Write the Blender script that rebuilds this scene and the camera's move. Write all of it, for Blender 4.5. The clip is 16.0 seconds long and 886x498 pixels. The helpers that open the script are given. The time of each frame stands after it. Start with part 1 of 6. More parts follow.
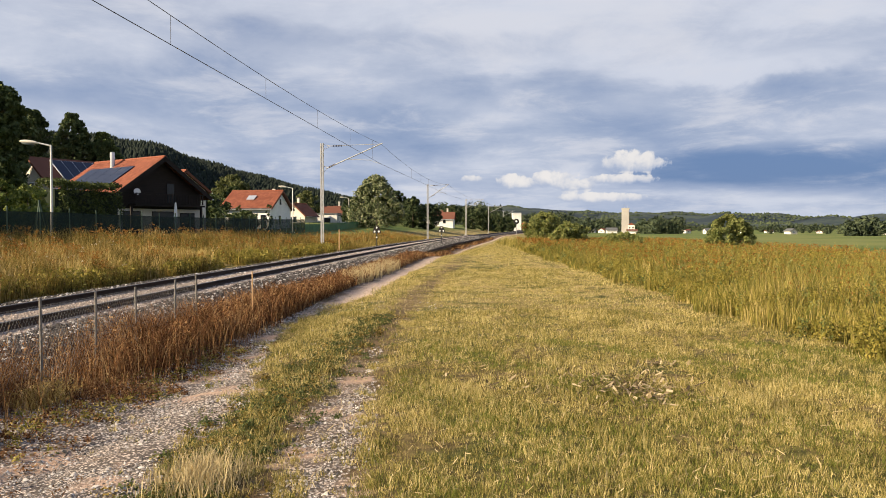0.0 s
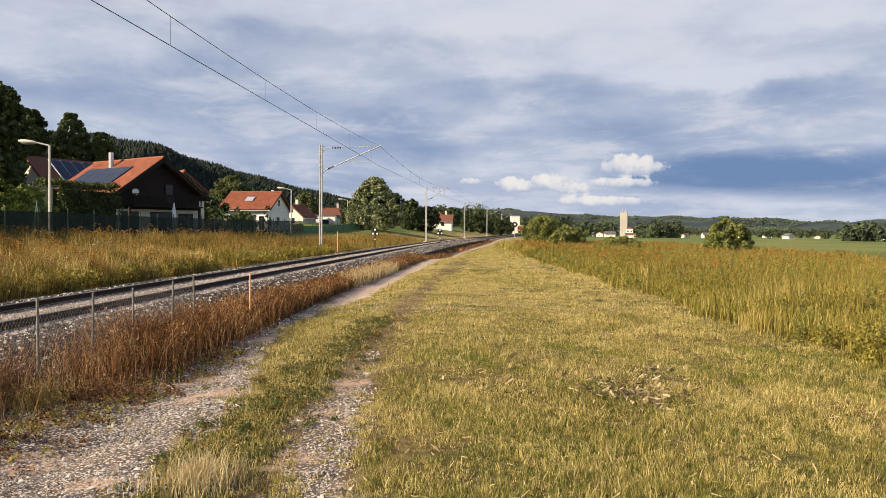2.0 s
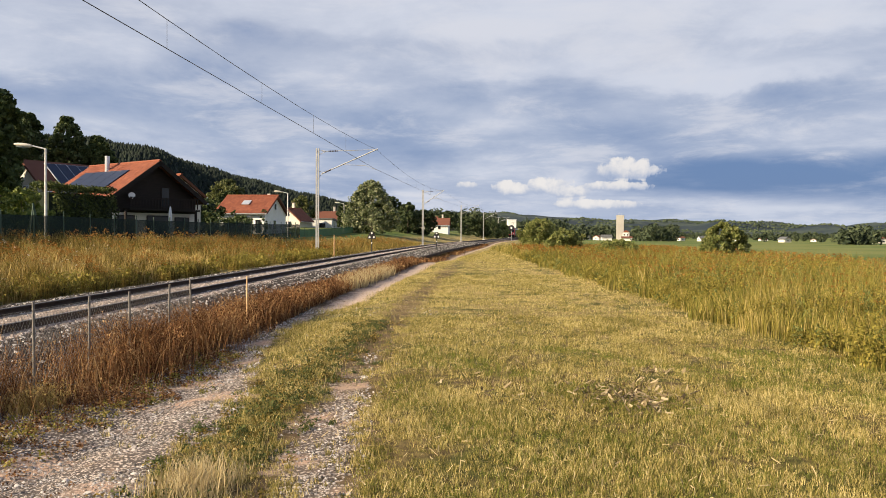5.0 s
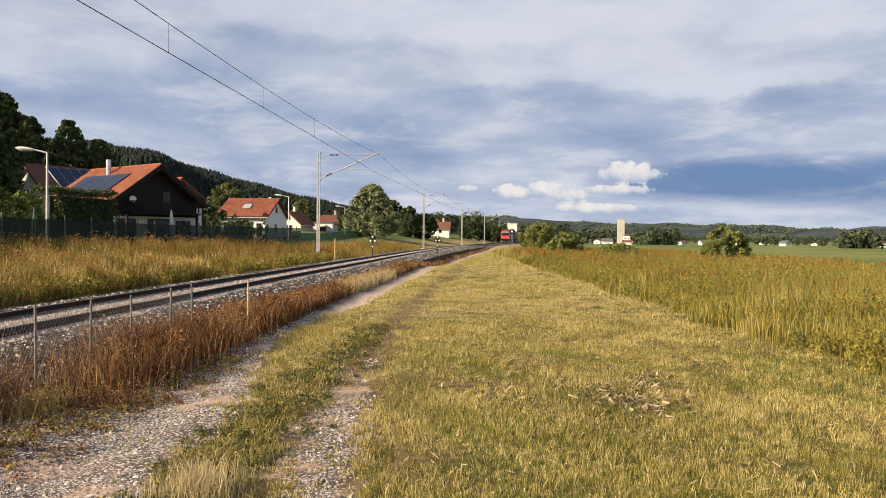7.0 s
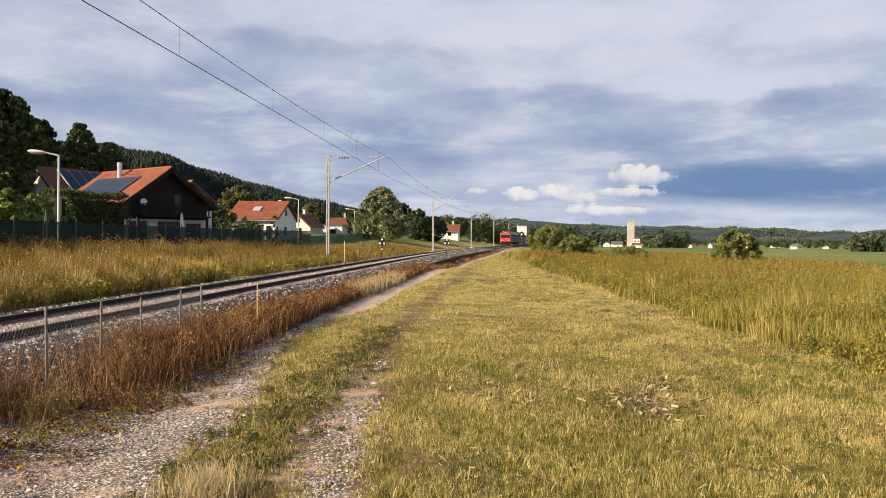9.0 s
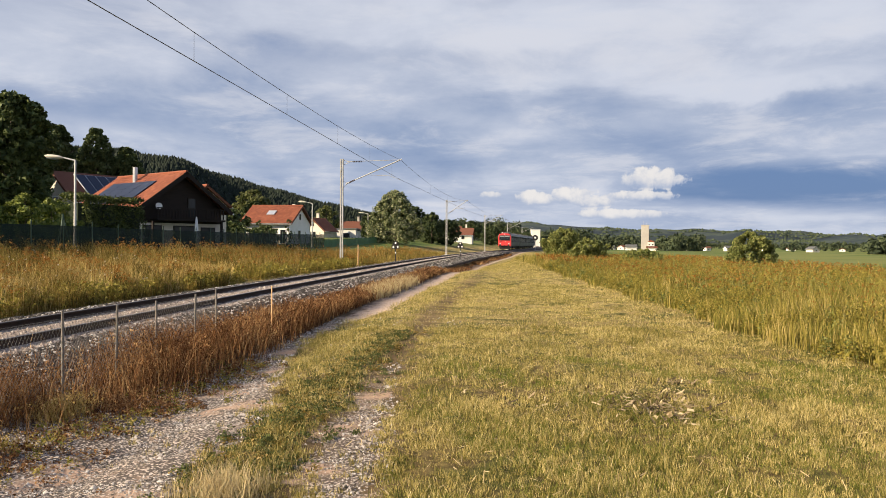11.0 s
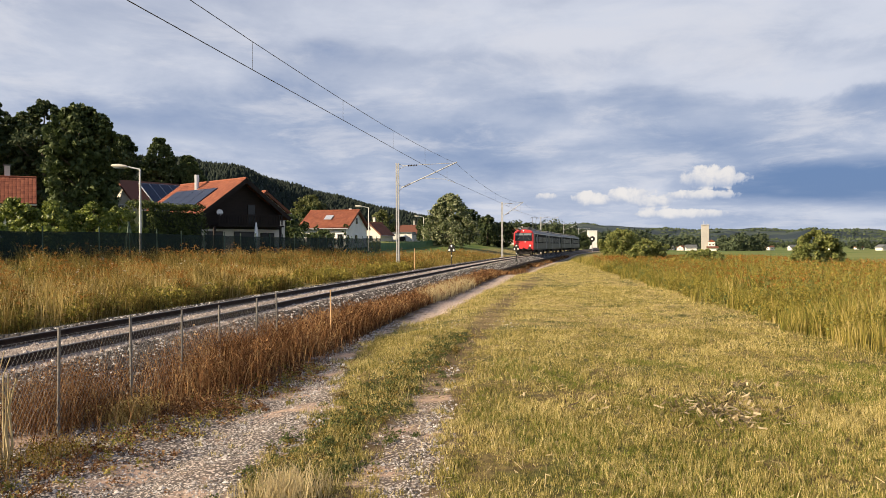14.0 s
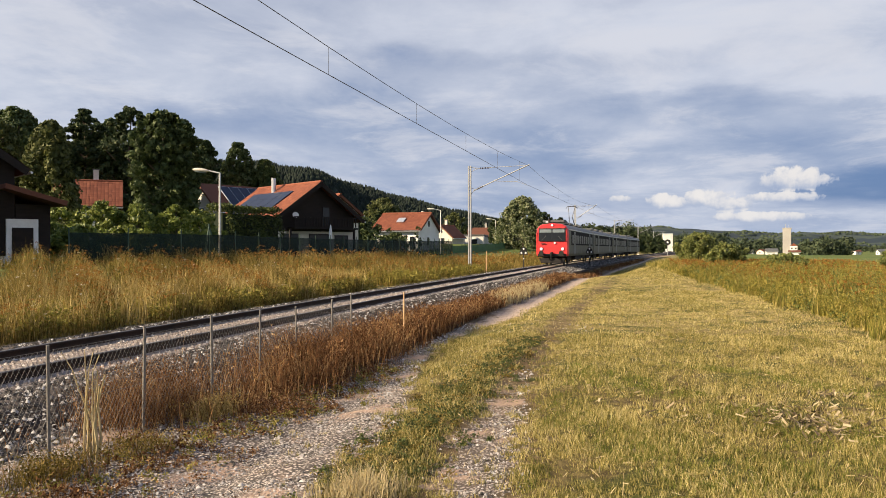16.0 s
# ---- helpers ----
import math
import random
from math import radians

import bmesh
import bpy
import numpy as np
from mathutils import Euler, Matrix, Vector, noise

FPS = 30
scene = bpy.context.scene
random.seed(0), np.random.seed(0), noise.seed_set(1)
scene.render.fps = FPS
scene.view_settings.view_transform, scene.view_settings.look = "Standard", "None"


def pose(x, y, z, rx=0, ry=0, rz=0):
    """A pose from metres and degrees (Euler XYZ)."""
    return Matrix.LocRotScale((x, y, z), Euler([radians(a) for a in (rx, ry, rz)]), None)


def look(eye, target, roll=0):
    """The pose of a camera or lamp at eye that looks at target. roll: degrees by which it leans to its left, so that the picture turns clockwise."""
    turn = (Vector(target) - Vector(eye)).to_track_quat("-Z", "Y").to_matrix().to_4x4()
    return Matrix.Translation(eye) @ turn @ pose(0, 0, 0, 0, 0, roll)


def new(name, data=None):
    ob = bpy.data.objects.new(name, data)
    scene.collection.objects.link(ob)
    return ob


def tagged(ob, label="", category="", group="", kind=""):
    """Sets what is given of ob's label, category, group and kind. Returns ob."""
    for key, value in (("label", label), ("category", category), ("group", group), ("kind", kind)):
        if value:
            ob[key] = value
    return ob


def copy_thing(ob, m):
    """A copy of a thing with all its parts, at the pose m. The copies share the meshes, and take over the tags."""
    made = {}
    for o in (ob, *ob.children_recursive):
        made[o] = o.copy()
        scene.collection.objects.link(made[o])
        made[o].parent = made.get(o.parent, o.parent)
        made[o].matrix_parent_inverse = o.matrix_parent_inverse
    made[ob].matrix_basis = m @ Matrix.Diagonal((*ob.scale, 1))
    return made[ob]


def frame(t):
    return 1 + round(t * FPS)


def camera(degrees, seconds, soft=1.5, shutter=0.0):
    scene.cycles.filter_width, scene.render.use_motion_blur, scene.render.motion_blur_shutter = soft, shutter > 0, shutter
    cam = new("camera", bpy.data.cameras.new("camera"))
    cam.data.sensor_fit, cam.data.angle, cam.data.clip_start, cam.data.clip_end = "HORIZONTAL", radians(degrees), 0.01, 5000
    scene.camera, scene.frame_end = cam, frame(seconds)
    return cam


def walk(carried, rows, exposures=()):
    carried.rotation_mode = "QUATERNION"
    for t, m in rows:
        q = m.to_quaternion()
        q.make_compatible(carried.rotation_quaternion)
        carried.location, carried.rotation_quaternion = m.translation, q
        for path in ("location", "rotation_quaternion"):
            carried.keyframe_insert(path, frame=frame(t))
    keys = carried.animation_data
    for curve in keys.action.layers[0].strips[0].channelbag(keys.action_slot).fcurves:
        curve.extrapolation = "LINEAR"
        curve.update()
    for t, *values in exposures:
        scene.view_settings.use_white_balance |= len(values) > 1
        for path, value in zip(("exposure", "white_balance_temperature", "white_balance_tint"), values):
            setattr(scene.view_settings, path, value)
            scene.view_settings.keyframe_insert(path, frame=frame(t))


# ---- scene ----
cam = camera(57.54, 16.0, soft=0.7)
EYE = (0.0, 0.0, 1.75)
# seconds; yaw, pitch, roll in degrees; sway in metres
TURNS = [
    (0.0, 0.000, -1.540, 0.000, 0.000, -0.000, -0.000),
    (0.5, 0.002, -1.532, 0.003, 0.005, -0.003, 0.004),
    (1.0, -0.035, -1.483, -0.307, 0.001, -0.001, 0.003),
    (1.5, -0.089, -1.414, -0.349, 0.002, 0.004, 0.008),
    (2.0, -0.112, -1.362, -0.400, 0.004, -0.003, 0.006),
    (2.5, -0.179, -1.300, -0.426, -0.003, 0.006, 0.004),
    (3.0, -0.211, -1.288, -0.397, -0.005, 0.006, 0.005),
    (3.5, -0.271, -1.231, -0.403, -0.008, 0.012, 0.002),
    (4.0, -0.292, -1.186, -0.310, -0.006, 0.017, 0.002),
    (6.5, -0.476, -0.930, -0.501, -0.018, 0.010, 0.005),
    (7.0, -0.298, -0.854, -0.397, -0.013, -0.001, 0.004),
    (7.5, 0.111, -0.845, -0.385, -0.007, -0.001, 0.004),
    (8.0, 0.235, -0.792, -0.385, -0.002, -0.006, 0.006),
    (10.5, 0.994, -0.482, -0.440, -0.007, 0.007, 0.002),
    (11.0, 1.324, -0.422, -0.348, -0.009, 0.009, 0.002),
    (11.5, 1.615, -0.382, -0.298, -0.014, 0.010, 0.002),
    (12.0, 2.202, -0.360, -0.322, -0.020, 0.015, 0.002),
    (12.5, 3.008, -0.291, -0.311, -0.021, 0.013, 0.004),
    (13.0, 3.856, -0.220, -0.135, -0.026, 0.017, 0.001),
    (13.5, 4.594, -0.274, 0.172, -0.025, 0.018, -0.002),
    (14.0, 5.274, -0.224, 0.331, -0.028, 0.019, -0.001),
    (14.5, 6.197, -0.180, 0.326, -0.033, 0.020, 0.000),
    (15.0, 7.395, -0.116, 0.265, -0.034, 0.030, -0.002),
    (15.5, 8.787, -0.061, 0.161, -0.048, 0.040, -0.000),
    (16.0, 10.351, -0.017, 0.094, -0.062, 0.045, -0.000),
]
walk(cam, [(t, pose(EYE[0] + dx, EYE[1] + dy, EYE[2] + dz, 90 + p, r, a)) for t, a, p, r, dx, dy, dz in TURNS])
scene.view_settings.exposure = 0.95

# ---- sun and sky ----
SUN_ELEVATION, SUN_AZIMUTH = 27.0, -115.0      # degrees; azimuth clockwise from +y
sun_way = Vector((math.sin(radians(SUN_AZIMUTH)) * math.cos(radians(SUN_ELEVATION)),
                  math.cos(radians(SUN_AZIMUTH)) * math.cos(radians(SUN_ELEVATION)),
                  math.sin(radians(SUN_ELEVATION))))
sun = new("sun", bpy.data.lights.new("sun", "SUN"))
sun.data.energy, sun.data.angle, sun.data.color = 5.5, radians(0.55), (1.0, 0.81, 0.565)
sun.matrix_world = look((0, 0, 60), Vector((0, 0, 60)) - sun_way)


class Nodes:
    """Short hand for node trees."""

    def __init__(self, tree, keep=False):
        self.tree = tree
        if not keep:
            tree.nodes.clear()

    def add(self, kind):
        return self.tree.nodes.new(kind)

    def put(self, socket, value):
        if isinstance(value, bpy.types.NodeSocket):
            self.tree.links.new(value, socket)
        elif value is not None:
            socket.default_value = value

    def math(self, op, a, b=None, c=None, clamp=False):
        node = self.add("ShaderNodeMath")
        node.operation, node.use_clamp = op, clamp
        for socket, value in zip(node.inputs, (a, b, c)):
            self.put(socket, value)
        return node.outputs[0]

    def ramp(self, value, low, high):
        node = self.add("ShaderNodeMapRange")
        node.interpolation_type = "SMOOTHSTEP"
        self.put(node.inputs[0], value)
        self.put(node.inputs[1], low)
        self.put(node.inputs[2], high)
        return node.outputs[0]

    def mix(self, fac, a, b, blend="MIX"):
        node = self.add("ShaderNodeMix")
        node.data_type, node.blend_type = "RGBA", blend
        self.put(node.inputs[0], fac)
        self.put(node.inputs[6], a if isinstance(a, bpy.types.NodeSocket) else (*a, 1))
        self.put(node.inputs[7], b if isinstance(b, bpy.types.NodeSocket) else (*b, 1))
        return node.outputs[2]

    def noise(self, vector, scale, detail=4.0, rough=0.55, distort=0.0):
        node = self.add("ShaderNodeTexNoise")
        self.put(node.inputs["Vector"], vector)
        for key, value in (("Scale", scale), ("Detail", detail), ("Roughness", rough), ("Distortion", distort)):
            node.inputs[key].default_value = value
        return node.outputs[0]

    def vector(self, x, y, z):
        node = self.add("ShaderNodeCombineXYZ")
        for socket, value in zip(node.inputs, (x, y, z)):
            self.put(socket, value)
        return node.outputs[0]


def build_sky():
    world = bpy.data.worlds.new("sky")
    scene.world = world
    world.use_nodes = True
    n = Nodes(world.node_tree)
    way = n.add("ShaderNodeTexCoord").outputs["Generated"]
    split = n.add("ShaderNodeSeparateXYZ")
    n.put(split.inputs[0], way)
    x, y, z = split.outputs
    up = n.math("MAXIMUM", z, 0.0)
    azimuth, height = n.math("ARCTAN2", x, y), n.math("ARCSINE", up)
    air = n.add("ShaderNodeTexSky")
    air.sky_type, air.sun_disc = "NISHITA", False
    air.sun_elevation, air.sun_rotation = radians(SUN_ELEVATION), radians(SUN_AZIMUTH)
    blue = n.mix(1.0, air.outputs[0], (0.06, 0.066, 0.075), "MULTIPLY")
    # cloud sheet, seen as a flat layer overhead
    deep = n.math("ADD", up, 0.12)
    px, py = n.math("DIVIDE", x, deep), n.math("DIVIDE", y, deep)
    sheet = n.vector(n.math("MULTIPLY", px, 0.55), n.math("MULTIPLY", py, 0.85), 0.7)
    broad = n.noise(sheet, 0.55, 5.0, 0.55, 0.35)
    fine = n.noise(n.vector(n.math("MULTIPLY", px, 0.8), n.math("MULTIPLY", py, 0.7), n.math("MULTIPLY", up, 4.0)), 2.3, 8.0, 0.62, 0.3)
    soft = n.noise(n.vector(x, y, n.math("MULTIPLY", z, 2.4)), 5.2, 7.0, 0.56, 0.25)
    mass = n.math("ADD", n.math("ADD", n.math("MULTIPLY", broad, 0.30), n.math("MULTIPLY", fine, 0.24)), n.math("MULTIPLY", soft, 0.46))
    drift_a = n.math("ADD", azimuth, n.math("MULTIPLY", n.math("SUBTRACT", broad, 0.5), 0.22))
    drift_h = n.math("ADD", height, n.math("MULTIPLY", n.math("SUBTRACT", soft, 0.5), 0.07))

    def spot(az, el, wide, high):
        a = n.math("DIVIDE", n.math("SUBTRACT", azimuth, az), wide)
        e = n.math("DIVIDE", n.math("SUBTRACT", height, el), high)
        return n.math("SUBTRACT", 1.0, n.math("ADD", n.math("MULTIPLY", a, a), n.math("MULTIPLY", e, e)))

    # thicker, sunlit banks and thin, shaded stretches of the sheet
    for az, el, wide, high, more in ((0.33, 0.235, 0.34, 0.065, 0.05), (0.10, 0.225, 0.10, 0.02, -0.07), (-0.22, 0.23, 0.14, 0.018, -0.06), (0.45, 0.215, 0.12, 0.015, -0.06), (0.14, 0.165, 0.15, 0.022, -0.07), (0.40, 0.150, 0.15, 0.019, -0.07), (0.37, 0.182, 0.14, 0.013, 0.09),
                                     (0.06, 0.115, 0.09, 0.040, 0.08), (-0.30, 0.155, 0.22, 0.032, -0.06), (-0.52, 0.205, 0.22, 0.05, 0.07), (-0.08, 0.125, 0.14, 0.03, -0.04),
                                     (0.34, 0.040, 0.14, 0.012, 0.07), (-0.05, 0.27, 0.25, 0.04, 0.05), (-0.42, 0.115, 0.12, 0.02, 0.05)):
        a = n.math("DIVIDE", n.math("SUBTRACT", drift_a, az), wide)
        e = n.math("DIVIDE", n.math("SUBTRACT", drift_h, el), high)
        bank = n.math("SUBTRACT", 1.0, n.math("ADD", n.math("MULTIPLY", a, a), n.math("MULTIPLY", e, e)))
        mass = n.math("ADD", mass, n.math("MULTIPLY", n.ramp(bank, -0.6, 1.0), more))
    gap = n.math("MAXIMUM", spot(0.44, 0.066, 0.27, 0.034), 0.0)
    gap2 = n.math("MAXIMUM", spot(-0.02, 0.125, 0.42, 0.030), 0.0)
    gap = n.math("ADD", n.math("MULTIPLY", gap, 0.30), n.math("MULTIPLY", gap2, 0.05))
    top = n.ramp(height, 0.10, 0.30)
    mass = n.math("ADD", n.math("SUBTRACT", mass, gap), n.math("MULTIPLY", top, -0.03))
    mass = n.math("SUBTRACT", mass, n.math("MULTIPLY", n.ramp(height, 0.36, 0.75), 0.17))
    cover = n.ramp(mass, 0.22, 0.45)
    lit = n.ramp(mass, 0.385, 0.64)
    shade = n.mix(top, (0.385, 0.472, 0.66), (0.49, 0.545, 0.69))
    cloud = n.mix(lit, shade, (0.718, 0.76, 0.875))
    cloud = n.mix(n.math("MULTIPLY", n.ramp(fine, 0.48, 0.68), 0.5), cloud, (0.79, 0.80, 0.87))
    deep_blue = n.mix(0.86, blue, (0.165, 0.275, 0.53))
    colour = n.mix(cover, deep_blue, cloud)
    # small sunlit cumulus low over the plain
    rough = n.noise(way, 58.0, 7.0, 0.60, 0.3)
    puff = n.math("MULTIPLY", n.math("SUBTRACT", rough, 0.5), 2.6)
    best = lift = None
    for az, el, wide, high in ((0.229, 0.078, 0.042, 0.016), (0.212, 0.058, 0.055, 0.008), (0.138, 0.060, 0.032, 0.012),
                               (0.160, 0.052, 0.030, 0.011), (0.090, 0.055, 0.026, 0.012), (0.036, 0.060, 0.016, 0.006),
                               (0.190, 0.036, 0.060, 0.008)):
        s = spot(az, el, wide, high)
        crest = n.math("ADD", s, n.math("DIVIDE", n.math("SUBTRACT", height, el), high * 1.3))
        best = s if best is None else n.math("MAXIMUM", best, s)
        lift = crest if lift is None else n.math("MAXIMUM", lift, crest)
    body = n.math("ADD", best, puff)
    puffs = n.ramp(body, 0.10, 0.50)
    white = n.mix(n.ramp(n.math("ADD", lift, puff), -0.1, 1.3), (0.50, 0.57, 0.73), (0.98, 0.94, 0.91))
    colour = n.mix(n.math("MULTIPLY", puffs, 0.92), colour, white)
    # pale air close to the horizon, the ground's tint under it
    low = n.math("SUBTRACT", 1.0, n.ramp(height, 0.0, 0.05))
    colour = n.mix(n.math("MULTIPLY", low, 0.25), colour, (0.48, 0.58, 0.77))
    back = n.add("ShaderNodeBackground")
    n.put(back.inputs[0], colour)
    back.inputs[1].default_value = SKY_STRENGTH
    n.put(n.add("ShaderNodeOutputWorld").inputs[0], back.outputs[0])


SKY_STRENGTH = 0.46
build_sky()

# ---- materials ----
def surface(name, colours, scale=3.0, rough=0.8, metal=0.0, bump=0.0, grain=40.0, island=0.0, thin=0.0, piece=0.0, stretch=(1, 1, 1), spec=0.3, patch=1.0):
    """A worn surface: a broad and a fine variation over up to three colours. island, piece: how far each loose part or object differs."""
    m = bpy.data.materials.new(name)
    m.use_nodes = True
    n = Nodes(m.node_tree)
    at = n.add("ShaderNodeMapping")
    n.put(at.inputs[0], n.add("ShaderNodeTexCoord").outputs["Object"])
    at.inputs["Scale"].default_value = stretch
    broad, fine = n.noise(at.outputs[0], scale, 4.0), n.noise(at.outputs[0], grain, 3.0, 0.6)
    value = n.math("ADD", n.math("MULTIPLY", broad, 0.6), n.math("MULTIPLY", fine, 0.4))
    if patch != 1.0:
        value = n.math("ADD", n.math("MULTIPLY", n.math("SUBTRACT", value, 0.5), patch), 0.5)
    if island:
        value = n.math("ADD", n.math("MULTIPLY", value, 1 - island),
                       n.math("MULTIPLY", n.add("ShaderNodeNewGeometry").outputs["Random Per Island"], island))
    if piece:
        value = n.math("ADD", n.math("MULTIPLY", value, 1 - piece),
                       n.math("MULTIPLY", n.add("ShaderNodeObjectInfo").outputs["Random"], piece))
    ramp = n.add("ShaderNodeValToRGB")
    n.put(ramp.inputs[0], value)
    stops = ramp.color_ramp.elements
    lo, hi = (0.2, 0.8) if island or piece else (0.34, 0.66)
    stops[0].position, stops[1].position = lo, hi
    stops[0].color, stops[1].color = (*colours[0], 1), (*colours[-1], 1)
    for i, c in enumerate(colours[1:-1], 1):
        stops.new(lo + (hi - lo) * i / (len(colours) - 1)).color = (*c, 1)
    shader = n.add("ShaderNodeBsdfPrincipled")
    n.put(shader.inputs["Base Color"], ramp.outputs[0])
    shader.inputs["Metallic"].default_value = metal
    shader.inputs["Specular IOR Level"].default_value = spec
    n.put(shader.inputs["Roughness"], n.math("ADD", n.math("MULTIPLY", fine, 0.2), rough - 0.1, clamp=True))
    if bump:
        b = n.add("ShaderNodeBump")
        b.inputs["Strength"].default_value, b.inputs["Distance"].default_value = bump, 0.02
        n.put(b.inputs["Height"], value)
        n.put(shader.inputs["Normal"], b.outputs[0])
    out = shader.outputs[0]
    if thin:
        glow = n.add("ShaderNodeBsdfTranslucent")
        n.put(glow.inputs[0], ramp.outputs[0])
        both = n.add("ShaderNodeMixShader")
        both.inputs[0].default_value = thin
        n.put(both.inputs[1], out)
        n.put(both.inputs[2], glow.outputs[0])
        out = both.outputs[0]
    n.put(n.add("ShaderNodeOutputMaterial").inputs[0], out)
    return m


def glowing(name, colour, strength):
    m = bpy.data.materials.new(name)
    m.use_nodes = True
    n = Nodes(m.node_tree)
    e = n.add("ShaderNodeEmission")
    e.inputs[0].default_value, e.inputs[1].default_value = (*colour, 1), strength
    n.put(n.add("ShaderNodeOutputMaterial").inputs[0], e.outputs[0])
    return m


def ground_material():
    """Mown straw-coloured grass, two gravel wheel tracks beside the railway, ballast dust, green pasture beyond."""
    m = bpy.data.materials.new("ground")
    m.use_nodes = True
    n = Nodes(m.node_tree)
    at = n.add("ShaderNodeTexCoord").outputs["Object"]
    reader = n.add("ShaderNodeAttribute")
    reader.attribute_name = "track_offset"
    off = reader.outputs["Fac"]
    split = n.add("ShaderNodeSeparateXYZ")
    n.put(split.inputs[0], at)
    x, y, _ = split.outputs
    wild, mid, fine, tiny = n.noise(at, 0.22), n.noise(at, 1.3, 5.0), n.noise(at, 9.0, 5.0, 0.65), n.noise(at, 60.0, 4.0, 0.7)
    # near soil is darkened for the shade between blades; straw turns paler beyond
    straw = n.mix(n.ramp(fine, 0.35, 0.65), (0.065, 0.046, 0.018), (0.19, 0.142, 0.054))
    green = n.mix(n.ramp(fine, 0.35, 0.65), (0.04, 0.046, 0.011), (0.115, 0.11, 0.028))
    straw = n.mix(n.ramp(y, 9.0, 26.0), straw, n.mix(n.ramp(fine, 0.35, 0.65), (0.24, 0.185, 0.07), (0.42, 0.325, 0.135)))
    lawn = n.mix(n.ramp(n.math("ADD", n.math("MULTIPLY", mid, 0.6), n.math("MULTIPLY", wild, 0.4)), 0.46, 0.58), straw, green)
    lawn = n.mix(n.math("MULTIPLY", n.ramp(tiny, 0.55, 0.75), 0.5), lawn, (0.36, 0.29, 0.14))
    pasture = n.mix(n.ramp(n.noise(at, 0.018), 0.40, 0.60), (0.075, 0.115, 0.025), (0.15, 0.165, 0.05))
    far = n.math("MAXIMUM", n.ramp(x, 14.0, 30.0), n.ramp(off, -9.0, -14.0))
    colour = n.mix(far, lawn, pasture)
    stones = n.add("ShaderNodeTexVoronoi")
    n.put(stones.inputs["Vector"], at)
    stones.inputs["Scale"].default_value = 34.0
    pebble = n.mix(n.ramp(tiny, 0.35, 0.65), (0.41, 0.34, 0.285), (0.72, 0.63, 0.55))
    # shade in the gaps between pebbles, painted dark round each cell
    pebble = n.mix(n.ramp(stones.outputs["Distance"], 0.25, 0.55), pebble, (0.10, 0.085, 0.075))
    earth = n.mix(fine, (0.31, 0.20, 0.14), (0.56, 0.41, 0.31))
    pebble = n.mix(n.ramp(mid, 0.50, 0.68), pebble, earth)
    pebble = n.mix(n.math("MULTIPLY", n.ramp(y, 13.0, 20.0), 0.8), pebble, n.mix(fine, (0.36, 0.27, 0.21), (0.60, 0.48, 0.40)))
    pebble = n.mix(n.math("MULTIPLY", n.ramp(n.noise(at, 17.0, 5.0, 0.7), 0.55, 0.64), 0.75), pebble, (0.075, 0.055, 0.04))

    def band(value, a, b, soft):
        return n.math("MULTIPLY", n.ramp(value, a - soft, a + soft), n.math("SUBTRACT", 1.0, n.ramp(value, b - soft, b + soft)))

    def read(key):
        node = n.add("ShaderNodeAttribute")
        node.attribute_name = key
        return node.outputs["Fac"]

    jitter = n.math("ADD", n.math("MULTIPLY", n.math("SUBTRACT", mid, 0.5), 0.75), n.math("MULTIPLY", n.math("SUBTRACT", fine, 0.5), 0.7))
    wob = n.math("ADD", off, jitter)
    first = n.ramp(n.math("ADD", read("gravel_inside"), jitter), -0.06, 0.10)
    rut = n.math("ADD", read("rut_inside"), n.math("MULTIPLY", jitter, 1.2))
    second = n.math("MULTIPLY", n.ramp(rut, 0.02, 0.20), n.math("SUBTRACT", 1.0, n.ramp(y, 9.0, 12.5)))
    gravel = n.math("MAXIMUM", first, second)
    bed = band(off, -3.0, 2.5, 0.15)
    colour = n.mix(n.math("MAXIMUM", gravel, bed), colour, pebble)
    # brown litter under the dry weeds, their shadow on the ground painted in with it
    litter_shade = n.math("MULTIPLY", band(wob, 2.6, 4.15, 0.2), n.ramp(y, 6.8, 9.0))
    colour = n.mix(n.math("MULTIPLY", litter_shade, 0.85), colour, n.mix(fine, (0.035, 0.02, 0.012), (0.10, 0.06, 0.035)))
    worn = n.math("MULTIPLY", n.math("MULTIPLY", n.ramp(rut, -0.35, 0.1), n.math("SUBTRACT", 1.0, n.ramp(y, 30.0, 60.0))), n.math("SUBTRACT", 1.0, n.math("MULTIPLY", second, 0.8)))
    colour = n.mix(n.math("MULTIPLY", worn, 0.75), colour, n.mix(fine, (0.075, 0.045, 0.024), (0.19, 0.13, 0.075)))
    shader = n.add("ShaderNodeBsdfPrincipled")
    n.put(shader.inputs["Base Color"], colour)
    shader.inputs["Roughness"].default_value = 0.95
    shader.inputs["Specular IOR Level"].default_value = 0.15
    b = n.add("ShaderNodeBump")
    b.inputs["Strength"].default_value, b.inputs["Distance"].default_value = 0.8, 0.03
    n.put(b.inputs["Height"], n.math("ADD", fine, n.math("MULTIPLY", tiny, 0.5)))
    n.put(shader.inputs["Normal"], b.outputs[0])
    n.put(n.add("ShaderNodeOutputMaterial").inputs[0], shader.outputs[0])
    return m


